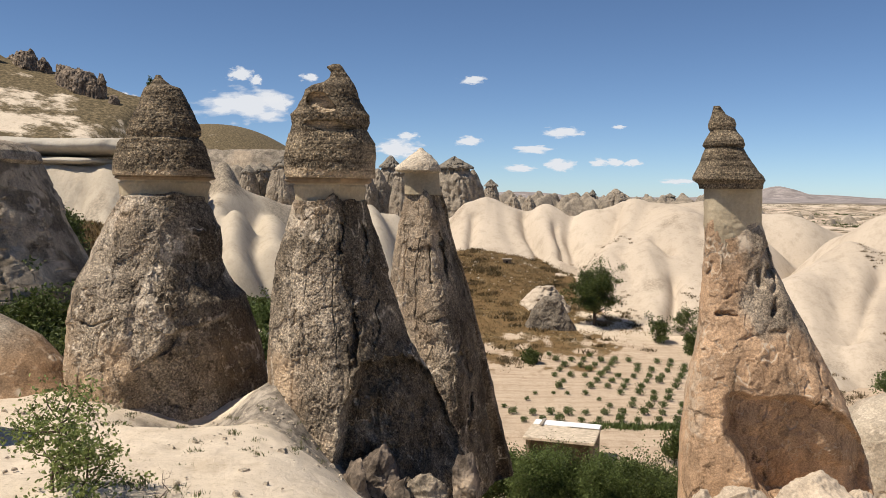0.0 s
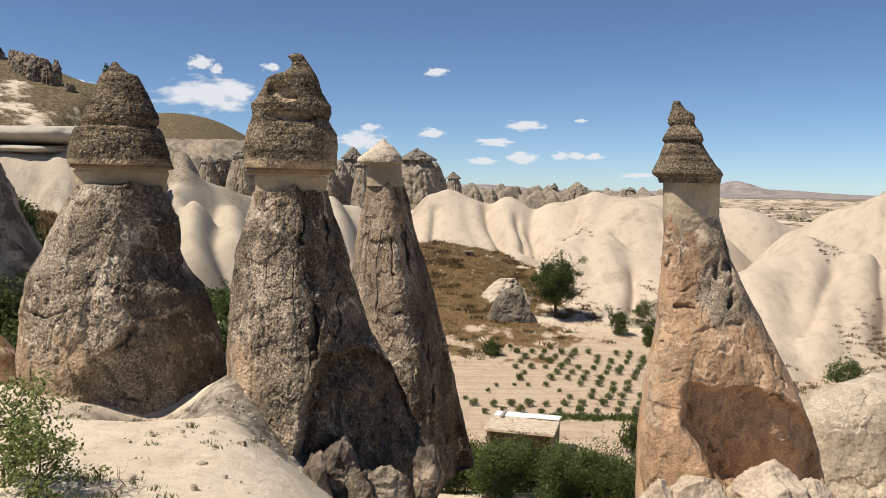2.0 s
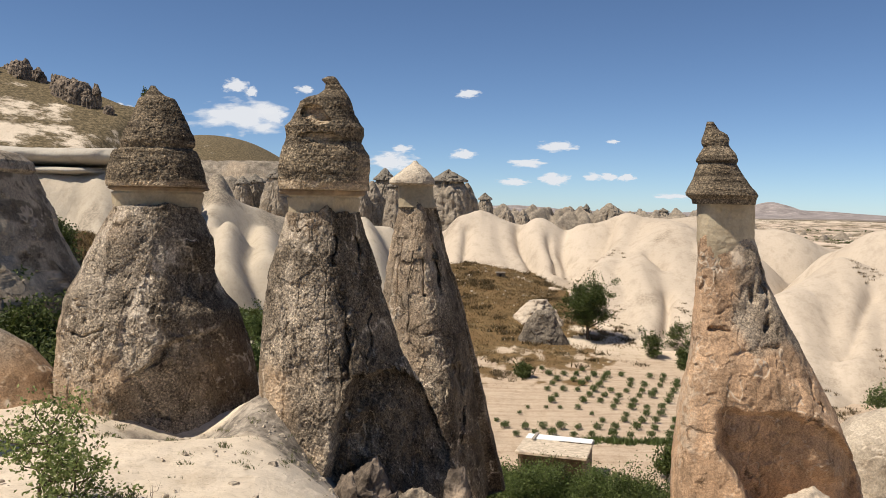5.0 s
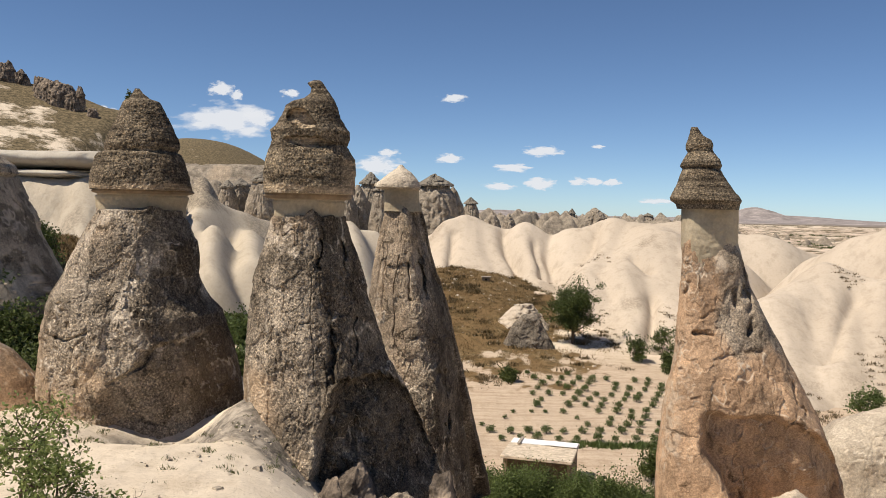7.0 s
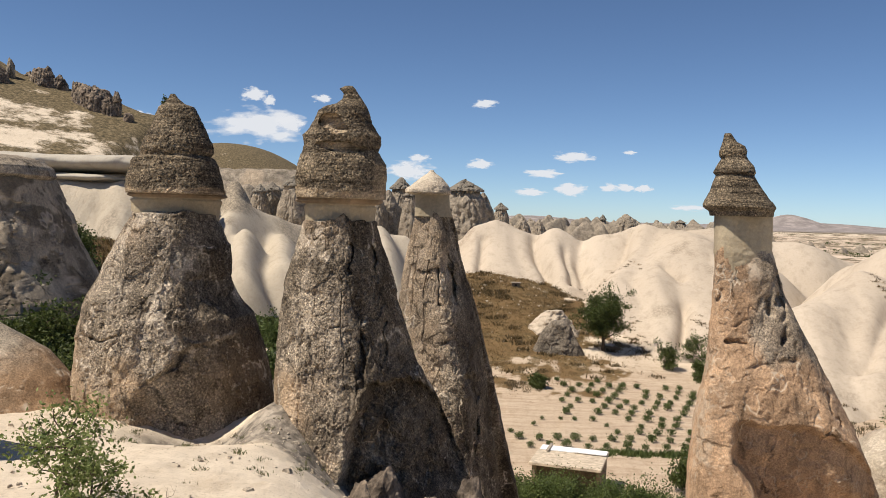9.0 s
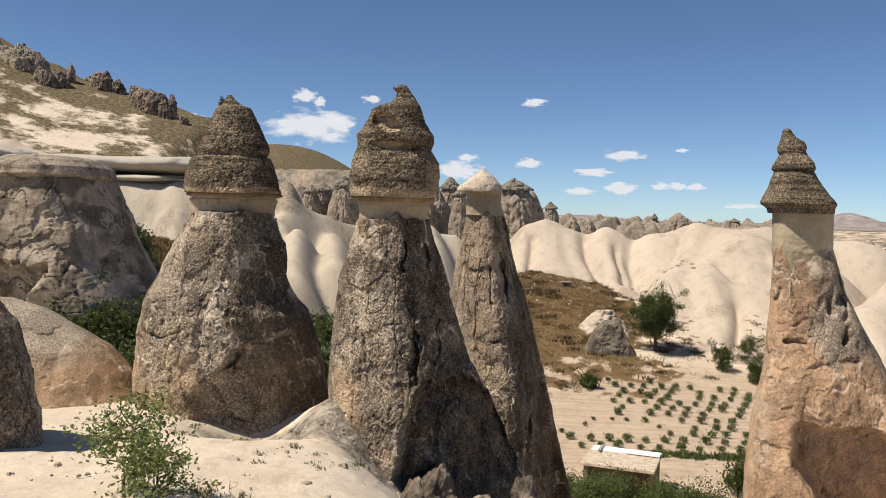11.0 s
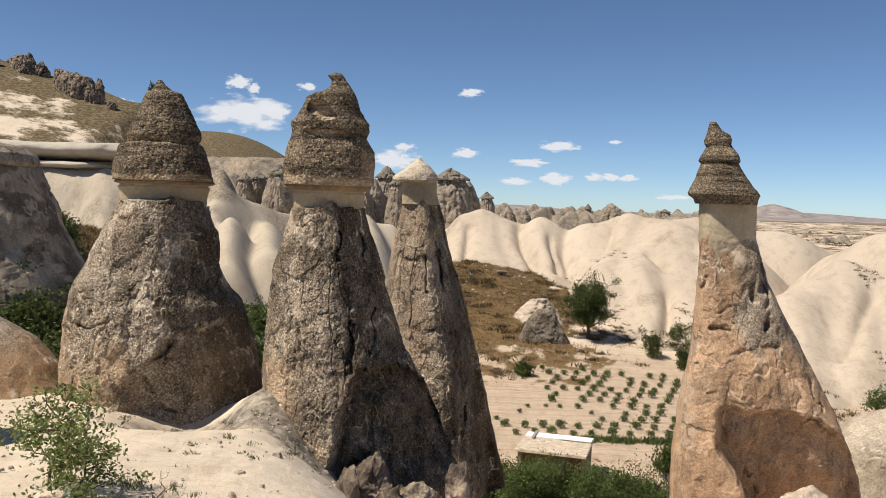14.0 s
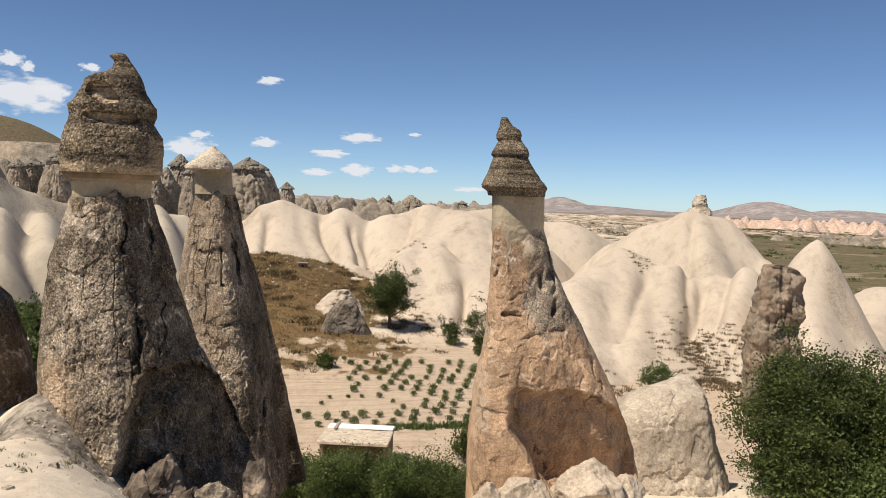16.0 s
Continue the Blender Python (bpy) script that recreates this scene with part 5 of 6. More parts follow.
for k, (x, yt, d, w, h, mt) in enumerate([
        (143, 131, 270, 36, 62, 0), (118, 124, 274, 16, 50, 0), (184, 146, 268, 8, 44, 0), (168, 152, 267, 14, 40, 0), (52, 101, 276, 20, 34, 0), (84, 119, 277, 14, 30, 0), (28, 112, 279, 10, 20, 0),
        (-5, 92, 272, 6, 24, 1), (-98, 58, 268, 46, 70, 1), (-56, 96, 262, 20, 46, 0), (-28, 104, 266, 18, 30, 0), (-150, 50, 270, 40, 70, 1), (205, 176, 266, 8, 14, 0)]):
    f = d / 1458.0
    zt, xc, w, h = 22 + (341.5 - yt) * f, (x - 784) * f, w * f, 0.75 * h * f
    stone("rock_outcrop", "dark jagged outcrop on the hill crest" if not mt else "grey fluted outcrop on the hill crest",
          [(zt - h - 5, xc, w * 1.25), (zt - h, xc, w * 1.12), (zt - 0.5 * h, xc, w), (zt - 0.15 * h, xc - 0.1 * w, w * 0.74), (zt, xc - 0.2 * w, w * 0.25)], d, GREY_CLIFF if mt else CRAG, 90 + k,
          group="crest outcrops", nu=130, nv=100, prow=(1.4, 15), deep=0.7, rough=(0.35, 0.25, 0.08, 0.1), size=3.0, fissure=1.1, flute=0.7, blocks=0.5, ragged=1.0 + 0.25 * h)
# bare tuff slope above the shelves
ridge("tuff_slope", "bare pale tuff slope above the shelves", (-105, -44, 100, 140), 0.5, [
    (-96, 122, 35.0, -74, 114, 30.5, 5, 0.7), (-74, 114, 30.5, -58, 110, 28.2, 4, 0.8), (-84, 112, 30.0, -66, 106, 28.0, 4, 0.8)], seed=16, group="cliffs", relief=1.5)


# ---- plants ----
def tube(path, radii, sides=6):
    """A tapered limb along points."""
    path = np.asarray(path, float)
    vs, fs = [], []
    for k, (q, r) in enumerate(zip(path, radii)):
        t = path[min(k + 1, len(path) - 1)] - path[max(k - 1, 0)]
        t = t / (np.linalg.norm(t) + 1e-9)
        a = np.cross(t, (0.3, 0.9, 0.2))
        a /= np.linalg.norm(a) + 1e-9
        b = np.cross(t, a)
        for j in range(sides):
            w = 2 * math.pi * j / sides
            vs.append(q + r * (math.cos(w) * a + math.sin(w) * b))
    for k in range(len(path) - 1):
        for j in range(sides):
            i = (j + 1) % sides
            fs.append((k * sides + j, k * sides + i, (k + 1) * sides + i, (k + 1) * sides + j))
    return vs, fs


def limbs(rg, height, spread, count, radius, lean=0.0, low=0.25):
    """Trunk and limbs of a bush or tree at the origin; gives the mesh data and the limbs' outer points."""
    vs, fs, tips = [], [], []

    def add(path, radii, sides=6):
        v, f = tube(path, radii, sides)
        fs.extend([tuple(i + len(vs) for i in q) for q in f])
        vs.extend(v)
    top = np.array([lean * height, 0, height * 0.8])
    trunk = [top * s + rg.normal(0, 0.03 * height, 3) * (s > 0) for s in np.linspace(0, 1, 6)]
    trunk[0] = np.array([0, 0, -0.3])
    add(trunk, np.linspace(radius, radius * 0.25, 6))
    for k in range(count):
        s = rg.uniform(low, 0.95)
        a = trunk[0] + (top - trunk[0]) * s
        w = rg.uniform(0, 2 * math.pi)
        reach = spread * rg.uniform(0.55, 1.0) * (1.1 - 0.5 * s)
        b = a + np.array([math.cos(w) * reach, math.sin(w) * reach, height * rg.uniform(0.08, 0.34)])
        m = (a + b) / 2 + rg.normal(0, 0.06 * height, 3)
        add([a, m, b], [radius * 0.45, radius * 0.3, radius * 0.08], 5)
        tips += [m, b, (m + b) / 2]
        for _ in range(2):
            c = m + (b - m) * rg.uniform(0.2, 0.9)
            d = c + rg.normal(0, 0.22 * spread, 3) + (0, 0, 0.08 * height)
            add([c, d], [radius * 0.16, radius * 0.05], 4)
            tips.append(d)
    tips.append(top)
    return np.array(vs), fs, np.array(tips)


def leaves(rg, tips, per, clump, size, squash=0.8):
    """Many small folded leaves in clumps round the limbs' outer points."""
    n = len(tips) * per
    c = np.repeat(tips, per, 0) + rg.normal(0, 1, (n, 3)) * clump * np.repeat(rg.uniform(0.6, 1.3, len(tips)), per)[:, None] * (1, 1, squash)
    a = rg.normal(0, 1, (n, 3))
    a /= np.linalg.norm(a, axis=1, keepdims=True)
    b = np.cross(a, rg.normal(0, 1, (n, 3)))
    b /= np.linalg.norm(b, axis=1, keepdims=True) + 1e-9
    nrm = np.cross(a, b)
    s = size * rg.uniform(0.6, 1.3, n)[:, None]
    v = np.stack([c - a * s * 0.55, c + b * s * 0.3 + nrm * s * 0.08, c + a * s * 0.55, c - b * s * 0.3 + nrm * s * 0.08], 1).reshape(-1, 3)
    f = np.arange(4 * n).reshape(n, 4)
    return v, f


def plant(name, label, category, at, height, spread, count, radius, per, clump, size, seed, leaf=LEAF, lean=0.0, low=0.2, group="", squash=0.8):
    rg = np.random.default_rng(seed)
    vs, fs, tips = limbs(rg, height, spread, count, radius, lean, low)
    base = thing(name, label, category, at, group)
    part("trunk", mesh_of("trunk", vs, fs, BARK), base)
    if per:
        v, f = leaves(rg, tips, per, clump, size, squash)
        part("crown", mesh_of("crown", v, f, leaf, False), base)
    return base


def at_ground(x, y, sink=0.05):
    return (x, y, float(ground(np.array([x]), np.array([y]))[0]) - sink)


plant("sapling", "young leafy sapling on the sand slope", "tree", at_ground(-6.45, 13.4), 1.80, 1.10, 20, 0.035, 24, 0.12, 0.075, 1, LEAF_PALE, 0.12, 0.3)
plant("sapling", "low leafy sapling beside the sand slope", "tree", at_ground(-5.75, 13.0), 1.15, 0.75, 13, 0.025, 22, 0.11, 0.075, 2, LEAF_PALE, 0.1, 0.3)
plant("dry_twigs", "bare dry twigs on the sand slope", "shrub", at_ground(-4.2, 12.2), 0.75, 0.4, 7, 0.012, 0, 0.1, 0.1, 3)
plant("broadleaf_tree", "dense dark green broadleaf tree in the valley", "tree", at_ground(35.8, 44.5), 7.9, 4.8, 50, 0.22, 240, 0.50, 0.18, 4, LEAF, 0.0, 0.15)
plant("broadleaf_tree", "round dark tree at the foot of the ridge", "tree", at_ground(23.25, 125), 8.2, 4.2, 30, 0.30, 130, 0.50, 0.26, 5, LEAF, 0.0, 0.28)
plant("broadleaf_tree", "dense dark green broadleaf tree in the valley", "tree", at_ground(40.5, 42.5), 6.8, 4.6, 42, 0.2, 220, 0.50, 0.18, 14, LEAF, 0.0, 0.1)
plant("leafy_shrub", "tall green leafy shrub under the trees", "shrub", at_ground(34.4, 41.0), 3.4, 2.2, 20, 0.08, 80, 0.45, 0.24, 15, LEAF, 0.0, 0.05)
plant("leafy_shrub", "tall green leafy shrub under the trees", "shrub", at_ground(37.2, 40.0), 3.2, 2.2, 20, 0.08, 80, 0.45, 0.24, 16, LEAF, 0.0, 0.05)
for k, (x, y) in enumerate([(35.6, 38.4), (39.6, 38.6), (33.2, 43.2)]):
    plant("leafy_shrub", "tall green leafy shrub under the trees", "shrub", at_ground(x, y), 2.6, 1.9, 16, 0.07, 70, 0.42, 0.24, 80 + k, LEAF_VINE, 0.0, 0.05)
plant("tuft_bush", "tiny green bush rooted on a cap rock", "shrub", (-10.5, 29.9, 25.6), 0.42, 0.12, 5, 0.012, 14, 0.05, 0.06, 17, LEAF, -0.1, 0.1)
for k, (x, y, h, s) in enumerate([(-24.5, 50, 6.0, 3.0), (-27.5, 47, 5.0, 2.8), (-22.0, 46, 4.6, 2.4), (-29, 53, 5.0, 3.0), (-32, 56, 4.0, 2.5), (-25.5, 60, 4.2, 2.4)]):
    plant("broadleaf_tree", "leafy tree behind the stout chimney", "tree", at_ground(x, y), h, s, 22, 0.14, 60, 0.45, 0.26, 20 + k, LEAF, group="trees behind the chimneys")
for k, (x, y, h, s) in enumerate([(-37.5, 80, 2.8, 2.2), (-35.5, 77, 2.2, 1.8), (-33.0, 72, 2.4, 1.8), (-34.5, 68, 2.6, 2.0), (-31.5, 65, 3.2, 2.2)]):
    plant("bush", "dark green bush in the dry meadow", "shrub", at_ground(x, y), h, s, 16, 0.07, 60, 0.4, 0.26, 130 + k, LEAF, low=0.05, group="meadow bushes")
for k, (x, y, h) in enumerate([(2.5, 50, 3.6), (4.6, 52, 3.2), (6.4, 50, 3.6), (8.3, 51, 3.4), (10.0, 50, 3.9), (11.6, 49, 3.3), (13.4, 50, 3.1), (5.6, 47, 3.3), (9.0, 47, 3.0), (12.4, 46.5, 2.6), (7.2, 54, 2.8)]):
    plant("leafy_shrub", "tall green leafy shrub beside the shed", "shrub", at_ground(x, y), h * (0.86 if x < 9.5 else 0.66), 1.8, 20, 0.06, 120, 0.36, 0.13, 40 + k, LEAF if k % 3 == 0 else LEAF_SHRUB, low=0.05, group="valley shrubs")
for k, (px, x, y, h, s, lf) in enumerate([
        (0, 30.84, 118, 3.2, 1.9, 0), (0, 36.9, 124, 3.9, 3.0, 0), (0, 34.30, 112, 2.6, 1.3, 0), (0, 11.28, 104, 1.9, 1.0, 0),
        (0, -18.99, 88, 3.4, 1.6, 0), (0, -18.89, 78, 2.4, 1.4, 1), (0, -16.09, 74, 2.2, 1.2, 1), (0, -14.70, 68, 2.0, 1.1, 1),
        (0, 19.11, 66, 2.8, 1.1, 0), (0, 49.60, 89, 3.4, 2.2, 1)]):
    plant("bush", "small green bush on pale ground", "shrub", at_ground(x, y), h, s, 14, 0.06, 34, 0.30, 0.26, 60 + k, LEAF_VINE if lf else LEAF, low=0.08, group="scattered bushes")

# vines: a skewed planting grid
vines = []
for k in range(4):
    rg = np.random.default_rng(200 + k)
    v, f = leaves(rg, np.array([(0.26 * math.cos(a), 0.26 * math.sin(a), 0.32 + 0.22 * (j % 2)) for j, a in enumerate(np.linspace(0, 6.28, 9)[:-1])] + [(0, 0, 0.55), (0, 0, 0.35)]), 34, 0.13, 0.13)
    ob = thing("vine", "low green grape vine on bare sandy soil", "vine", (0, 0, -50), "vineyard vines")
    tv, tf = tube([(0, 0, -0.1), (0.03, 0, 0.2), (0, 0.02, 0.4)], [0.05, 0.04, 0.02], 5)
    part("stem", mesh_of("stem", tv, tf, BARK), ob)
    part("leaves", mesh_of("leaves", v, f, LEAF_VINE, False), ob)
    vines.append(ob)
rg = np.random.default_rng(5)
spots = []
for j in range(13):
    shift = 0.95 * (j % 2) + 0.12 * j
    for i in range(20):
        x = 4 + 1.9 * i + shift
        y = 78.4 + 2.7 * j + 0.03 * (x - 15)
        x, y = x + rg.normal(0, 0.16), y + rg.normal(0, 0.16)
        if not (77.5 < y < 108 and 0.075 * y < x < 0.30 * y):
            continue
        back = y > 91.5
        if back and x < 0.155 * y - 2 + 0.12 * (100 - y):
            continue
        small = 83 < y < 91.5 and x < 0.22 * y
        if rg.uniform() < (0.16 if back else 0.65 if small else 0.12):
            continue
        spots.append((x, y, rg.uniform(0.55, 0.85) if small else rg.uniform(0.8, 1.2)))
for k, (x, y, s) in enumerate(spots):
    m = pose(*at_ground(x, y), 0, 0, rg.uniform(0, 360)) @ Matrix.Diagonal((s, s, s * 1.05, 1))
    if k < 4:
        vines[k].matrix_world = m
    else:
        copy_thing(vines[k % 4], pose(0, 0, 0)).matrix_world = m


def scatter(name, label, points, height, width, blades, mat, seed):
    """Tufts of blades, too many to count."""
    rg = np.random.default_rng(seed)
    p = np.repeat(np.asarray(points), blades, 0)
    n = len(p)
    w = rg.uniform(0, 2 * math.pi, n)
    o = rg.normal(0, width, (n, 2))
    b = np.stack([p[:, 0] + o[:, 0], p[:, 1] + o[:, 1], p[:, 2]], 1)
    h = height * rg.uniform(0.4, 1.2, n)
    lean = rg.normal(0, 0.45, (n, 2)) * h[:, None]
    t = b + np.stack([lean[:, 0], lean[:, 1], h], 1)
    side = np.stack([np.cos(w), np.sin(w), np.zeros(n)], 1) * (0.16 * h)[:, None]
    v = np.stack([b - side, b + side, t], 1).reshape(-1, 3)
    me = mesh_of(name, v, np.arange(3 * n).reshape(n, 3), mat, False)
    return tagged(new(name, me), label, "grass", kind="stuff")


rg = np.random.default_rng(77)
q = np.stack([rg.uniform(-12, 32, 14000), rg.uniform(100, 168, 14000)], 1)
q = q[rg.uniform(0, 1, len(q)) < bump2(q[:, 0], q[:, 1], 8, 141, 20, 32) * 1.2 - 0.35 + 0.5 * fbm(np.c_[q * 0.15, np.zeros(len(q))], 3)]
scatter("dry_grass", "dry yellow grass tufts on the knoll", np.c_[q, ground(q[:, 0], q[:, 1])], 0.28, 0.55, 12, DRY, 1)
q = np.stack([rg.uniform(-46, -24, 2200), rg.uniform(60, 92, 2200)], 1)
scatter("dry_grass", "dry yellow grass in the meadow behind the chimneys", np.c_[q, ground(q[:, 0], q[:, 1])], 0.55, 0.35, 8, DRY, 4)
q = np.stack([rg.uniform(14, 30, 260), rg.uniform(76, 77.2, 260)], 1)
scatter("green_strip", "green strip of low plants by the vineyard", np.c_[q, ground(q[:, 0], q[:, 1])], 0.5, 0.25, 10, LEAF_VINE, 2)
q = np.stack([rg.uniform(-12, -3.5, 260), rg.uniform(12, 27, 260)], 1)
q = q[(rg.uniform(0, 1, len(q)) < 0.5 + fbm(np.c_[q * 0.4, np.zeros(len(q))], 2)) & (q[:, 0] > -0.42 * q[:, 1])]
scatter("weeds", "sparse small weeds on the sand slope", np.c_[q, ground(q[:, 0], q[:, 1])], 0.09, 0.10, 34, leaf_material("weed", (0.05, 0.06, 0.02), (0.20, 0.20, 0.09)), 3)

def stones(name, label, points, size, mat, seed):
    """Small loose angular stones, too many to count."""
    rg = np.random.default_rng(seed)
    k = len(points)
    unit = np.array([(-1, -1, -0.5), (1, -1, -0.5), (1, 1, -0.5), (-1, 1, -0.5), (-0.7, -0.6, 0.6), (0.6, -0.7, 0.5), (0.7, 0.6, 0.6), (-0.6, 0.7, 0.5)]) * 0.5
    quads = np.array([(0, 3, 2, 1), (4, 5, 6, 7), (0, 1, 5, 4), (1, 2, 6, 5), (2, 3, 7, 6), (3, 0, 4, 7)])
    v = unit[None] * (1 + rg.normal(0, 0.18, (k, 8, 3))) * (size * rg.lognormal(0, 0.5, k))[:, None, None]
    w = rg.uniform(0, 2 * math.pi, k)
    c, sn = np.cos(w)[:, None], np.sin(w)[:, None]
    v = np.stack([v[..., 0] * c - v[..., 1] * sn, v[..., 0] * sn + v[..., 1] * c, v[..., 2]], -1) + np.asarray(points)[:, None]
    f = (quads[None] + 8 * np.arange(k)[:, None, None]).reshape(-1, 4)
    me = mesh_of(name, v.reshape(-1, 3), f, mat, False, bare=np.zeros(8 * k))
    return tagged(new(name, me), label, "stones", kind="stuff")


rg = np.random.default_rng(31)
q = np.stack([rg.uniform(-13, -2.5, 1500), rg.uniform(11, 27.5, 1500)], 1)
near_rock = bump2(q[:, 0], q[:, 1], -8, 26, 4.5, 2.2) + bump2(q[:, 0], q[:, 1], -4.3, 25.2, 2.0, 2.6)
q = q[rg.uniform(0, 1, len(q)) < 0.22 + 0.8 * near_rock]
stones("loose_stones", "small loose stones on the sand slope", np.c_[q, ground(q[:, 0], q[:, 1]) + 0.01], 0.055, PALE_STONE, 5)
q = np.stack([rg.uniform(-8, 30, 380), rg.uniform(104, 165, 380)], 1)
q = q[rg.uniform(0, 1, len(q)) < bump2(q[:, 0], q[:, 1], 8, 138, 20, 32)]
stones("loose_stones", "pale stones in the dry grass of the knoll", np.c_[q, ground(q[:, 0], q[:, 1]) + 0.03], 0.24, CREAM, 6)
q = np.stack([rg.uniform(-12, 30, 900), rg.uniform(104, 168, 900)], 1)
q = q[rg.uniform(0, 1, len(q)) < bump2(q[:, 0], q[:, 1], 8, 141, 20, 32) * 0.9 * smooth(-0.2, 0.3, fbm(np.c_[q * 0.12, np.zeros(len(q))], 3))]
scatter("scrub", "dark dry scrub clumps on the knoll", np.c_[q, ground(q[:, 0], q[:, 1])], 0.5, 0.55, 60, leaf_material("knoll_scrub", (0.05, 0.04, 0.018), (0.17, 0.12, 0.055)), 19)


def on_line(a, b, count, wide, seed):
    rg = np.random.default_rng(seed)
    t = rg.uniform(0, 1, (count, 1))
    return np.array(a) * (1 - t) + np.array(b) * t + rg.normal(0, wide, (count, 3)) * (1, 1, 0.4)


dots = np.concatenate([on_line((52.0, 128.0, 11.4), (57.3, 130.0, 12.8), 16, 0.8, 1), on_line((59.4, 118.0, 15.4), (63.8, 116.0, 13.7), 16, 0.8, 2), on_line((39.5, 133.0, 8.9), (40.8, 131.0, 7.7), 10, 1.0, 3),
                       on_line((23.1, 156.0, 11.7), (32.3, 154.0, 13.5), 18, 1.6, 4), on_line((62.1, 101.0, 5.0), (58.8, 90.0, 1.9), 420, 2.6, 5), on_line((45.8, 94.0, 2.7), (43.2, 84.0, 1.5), 30, 1.2, 6),
                       on_line((29.7, 136.0, 7.5), (30.6, 124.0, 2.8), 40, 0.8, 7), on_line((7.9, 106.0, 0.2), (9.9, 103.0, -0.3), 30, 1.0, 8)])
dots[:, 2] = [surface(q[0], q[1]) for q in dots]
scatter("scrub", "low grey-green scrub along gullies and ledges", dots, 0.34, 0.28, 26, leaf_material("scrub_leaf", (0.07, 0.056, 0.03), (0.25, 0.185, 0.105)), 9)

rg = np.random.default_rng(91)
q = np.stack([rg.uniform(90, 620, 3200), rg.uniform(160, 640, 3200)], 1)
q = q[rg.uniform(0, 1, len(q)) < 0.35 + 1.4 * fbm(np.c_[q * 0.012, np.zeros(len(q))], 3)]
scatter("far_bushes", "dark scattered bushes on the open plain", np.c_[q, ground(q[:, 0], q[:, 1]) - 0.2], 1.1, 0.9, 26, LEAF, 12)

# ---- shed and fence ----
def box(name, lo, hi, mat, parent, bevel=0.03, label=""):
    bm = bmesh.new()
    bmesh.ops.create_cube(bm, size=1)
    for v in bm.verts:
        v.co = Vector([lo[k] + (v.co[k] + 0.5) * (hi[k] - lo[k]) for k in range(3)])
    bmesh.ops.bevel(bm, geom=bm.edges[:], offset=bevel, segments=2, affect="EDGES")
    me = bpy.data.meshes.new(name)
    bm.to_mesh(me)
    bm.free()
    me.materials.append(mat)
    return part(name, me, parent, label)


shed = thing("shed", "low earth-roofed shed with white sheets on its roof", "shed", (10.1, 66.3, 0))
shed.matrix_world = pose(10.1, 66.3, 0, 0, 0, -17)
# dark front wall stands for the shaded opening below the roof
box("wall", (-2.7, -1.5, -0.3), (2.5, -1.25, 2.3), FRONT_SHADE, shed)
box("wall", (2.3, -2.1, -0.3), (2.6, 2.5, 2.45), WALL, shed)
box("wall", (-2.8, -2.1, -0.3), (-2.5, 2.5, 2.45), WALL, shed)
box("roof", (-2.95, -2.75, 2.46), (2.75, 2.75, 2.68), EARTH, shed, label="pale earth roof slab")
box("roof_sheet", (-2.8, 1.1, 2.685), (0.3, 2.5, 2.75), SHEET, shed, 0.01, "white roof sheet")
box("roof_sheet", (0.0, 1.0, 2.755), (2.7, 2.3, 2.81), SHEET, shed, 0.01, "white roof sheet")
box("plank", (-2.2, 0.6, 2.76), (-1.95, 2.7, 2.86), WOOD, shed, 0.01, "weathered plank")
fence = thing("wire_fence", "thin wire fence on slim posts below the vineyard", "fence", (0, 0, 0))
for x in (15.0, 18.2, 21.4):
    z = at_ground(x, 62)[2]
    box("post", (x - 0.05, 61.95, z), (x + 0.05, 62.05, z + 1.7), WOOD, fence, 0.01)
for h in (1.55, 0.9):
    z = at_ground(18, 62)[2] + h
    box("wire", (14.6, 61.985, z), (22.0, 62.015, z + 0.03), WOOD, fence, 0.005)
for x, y, w in ((11.7, 150, 0.75), (16.2, 138, 0.5)):
    hut = thing("stone_hut", "tiny brown hut on the grassy slope", "hut", at_ground(x, y), "slope huts")
    box("wall", (-w, -0.7 * w, -0.4), (w, 0.7 * w, 0.9 * w), WALL, hut)
    # dark panel in place of the doorway's inner shade
    box("door", (-0.35 * w, -0.7 * w - 0.04, -0.1), (0.2 * w, -0.7 * w + 0.02, 0.6 * w), DARK, hut, 0.01, "dark doorway")
    box("roof", (-1.25 * w, -0.95 * w, 0.9 * w), (1.25 * w, 0.95 * w, 1.1 * w), WOOD, hut)

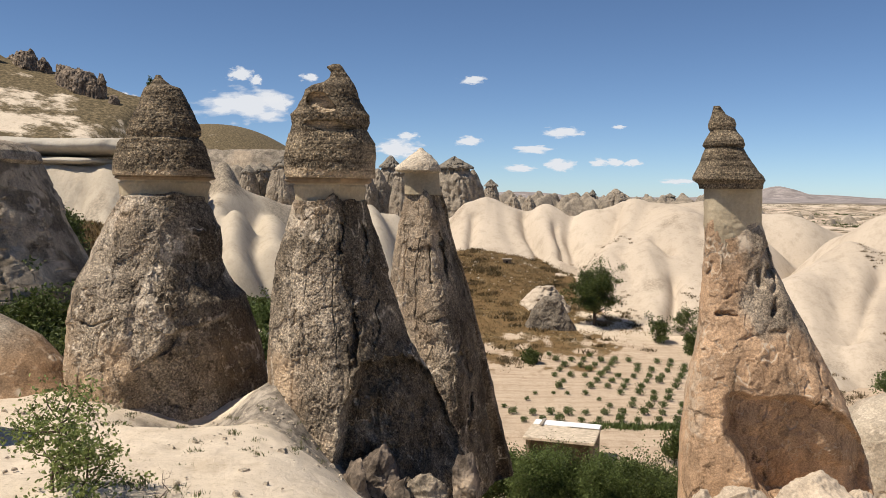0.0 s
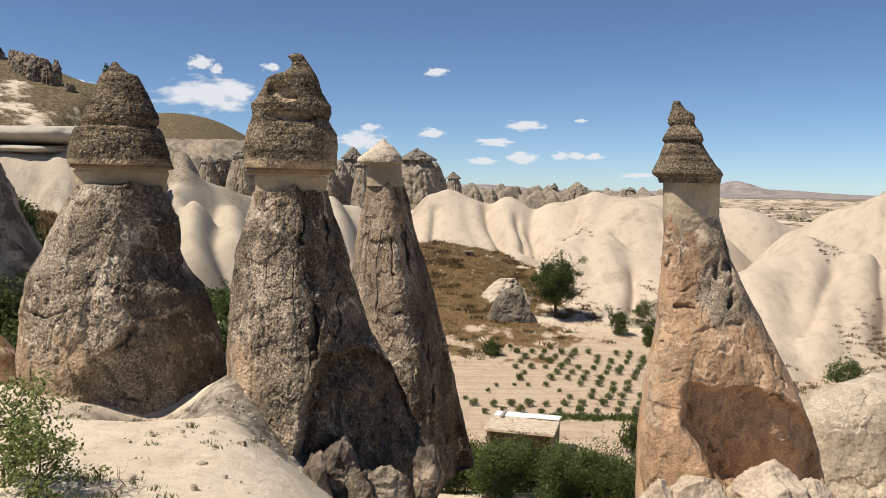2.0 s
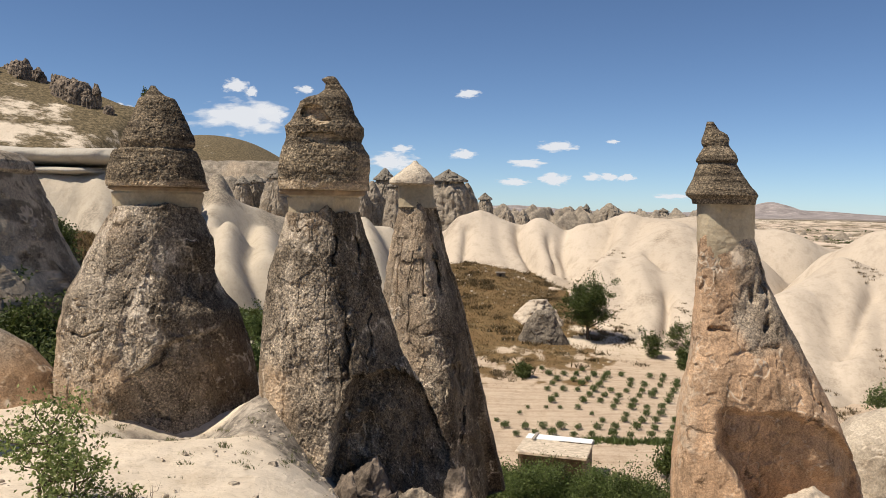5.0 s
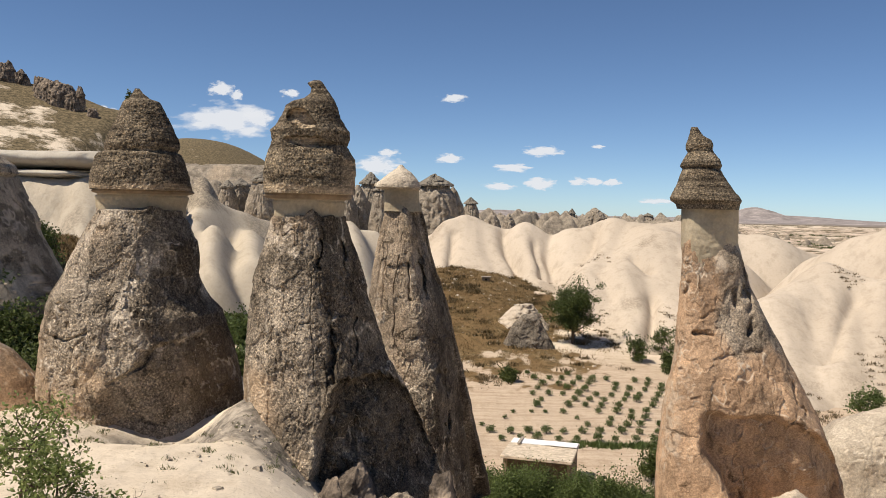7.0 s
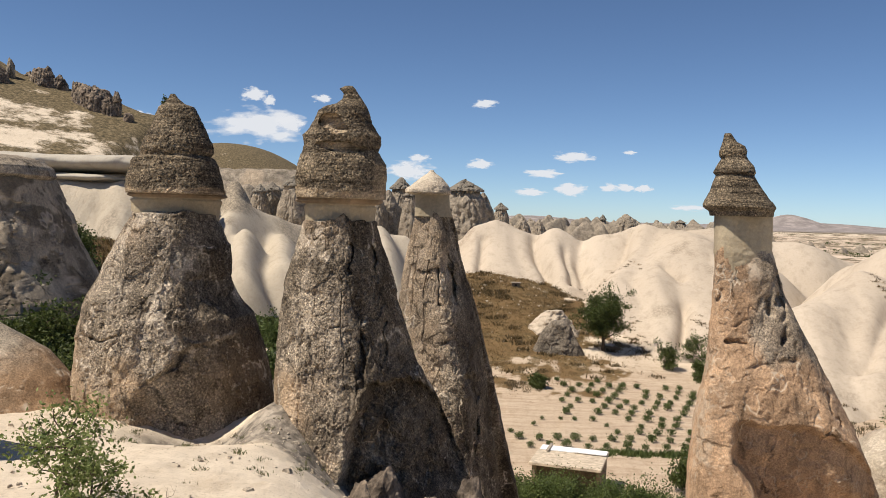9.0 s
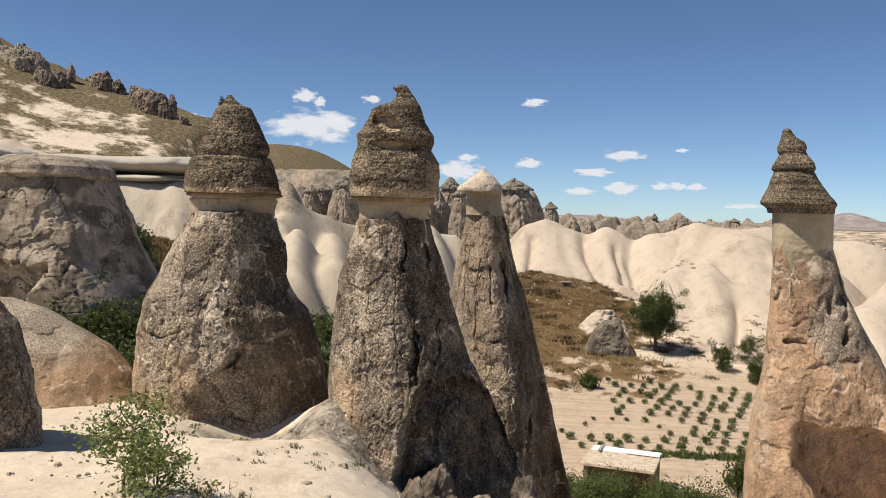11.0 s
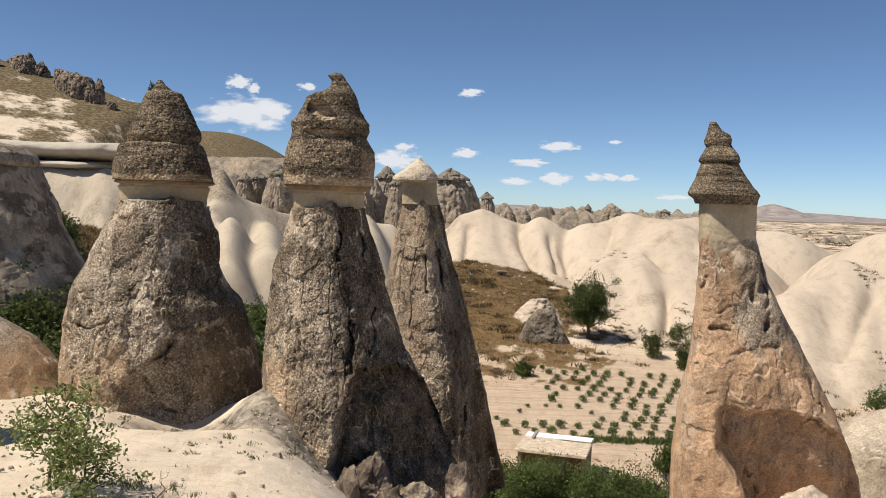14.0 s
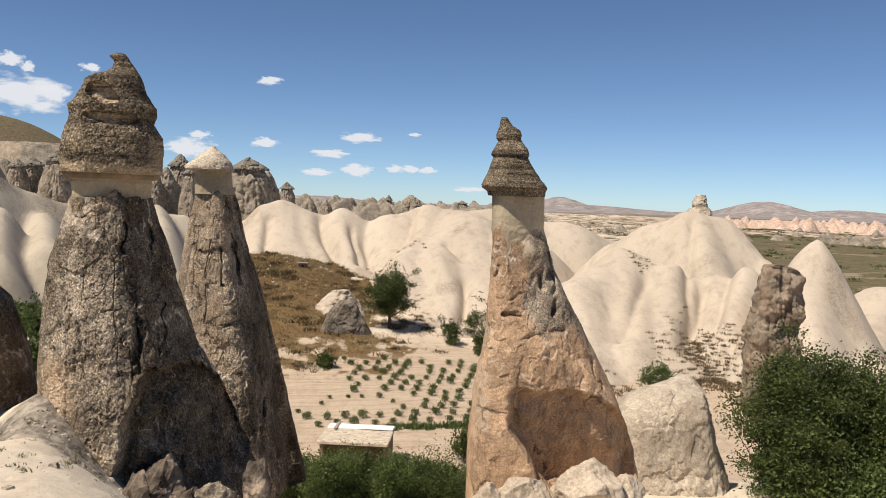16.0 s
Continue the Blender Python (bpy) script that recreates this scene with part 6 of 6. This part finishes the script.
# ---- clouds ----
def cloud_material():
    m, n, l, s = material("cloud")
    co = n.new("ShaderNodeTexCoord")
    length = n.new("ShaderNodeVectorMath")
    length.operation = "LENGTH"
    l.new(co.outputs["Object"], length.inputs[0])
    info = n.new("ShaderNodeObjectInfo")
    nz = n.new("ShaderNodeTexNoise")
    nz.noise_dimensions = "4D"
    nz.inputs["Scale"].default_value = 1.7
    nz.inputs["Detail"].default_value = 7
    nz.inputs["Roughness"].default_value = 0.58
    l.new(co.outputs["Object"], nz.inputs["Vector"])
    l.new(maths(n, l, "MULTIPLY", info.outputs["Random"], 40.0), nz.inputs["W"])
    body = maths(n, l, "SUBTRACT", maths(n, l, "MULTIPLY", nz.outputs["Fac"], 2.0), length.outputs["Value"])
    alpha = ramp(n, l, body, [(0.10, (0, 0, 0)), (0.48, (0.95, 0.95, 0.95))]).outputs[0]
    e = n.new("ShaderNodeEmission")
    e.inputs[0].default_value = (0.86, 0.88, 0.92, 1)
    e.inputs[1].default_value = 0.92
    t = n.new("ShaderNodeBsdfTransparent")
    mx = n.new("ShaderNodeMixShader")
    l.new(alpha, mx.inputs[0])
    l.new(t.outputs[0], mx.inputs[1])
    l.new(e.outputs[0], mx.inputs[2])
    l.new(mx.outputs[0], n["Material Output"].inputs[0])
    return m


CLOUD = cloud_material()
gx, gz = np.meshgrid(np.linspace(-1.2, 1.2, 9), np.linspace(-1.2, 1.2, 9), indexing="ij")
cloud_mesh = mesh_of("cloud", np.stack([gx, 0.1 * gx * gx, gz], -1).reshape(-1, 3), grid_faces(9, 9), CLOUD)
for x, y, w, h in [(432, 194, 100, 34), (425, 142, 26, 14), (455, 152, 14, 10), (700, 264, 50, 18), (720, 243, 22, 8), (826, 250, 26, 10), (834, 144, 26, 9), (993, 231, 38, 11), (940, 262, 38, 9), (990, 288, 34, 13),
                   (1056, 282, 20, 8), (1086, 282, 20, 8), (1117, 282, 18, 8), (914, 296, 34, 7), (214, 187, 28, 12), (1198, 313, 36, 6), (1090, 220, 14, 4), (548, 145, 20, 8), (1505, 352, 60, 12), (490, 190, 30, 18)]:
    f = 4400 / 1458.0
    ob = new("cloud", cloud_mesh)
    ob.matrix_world = pose((x - 784) * f, 4400, 22 + (341.5 - y - 0.0105 * (x - 784)) * f) @ Matrix.Diagonal((w * f, 20, h * f, 1))
    tagged(ob, "small white fair-weather cloud in a blue sky", "cloud", "clouds", "structure")
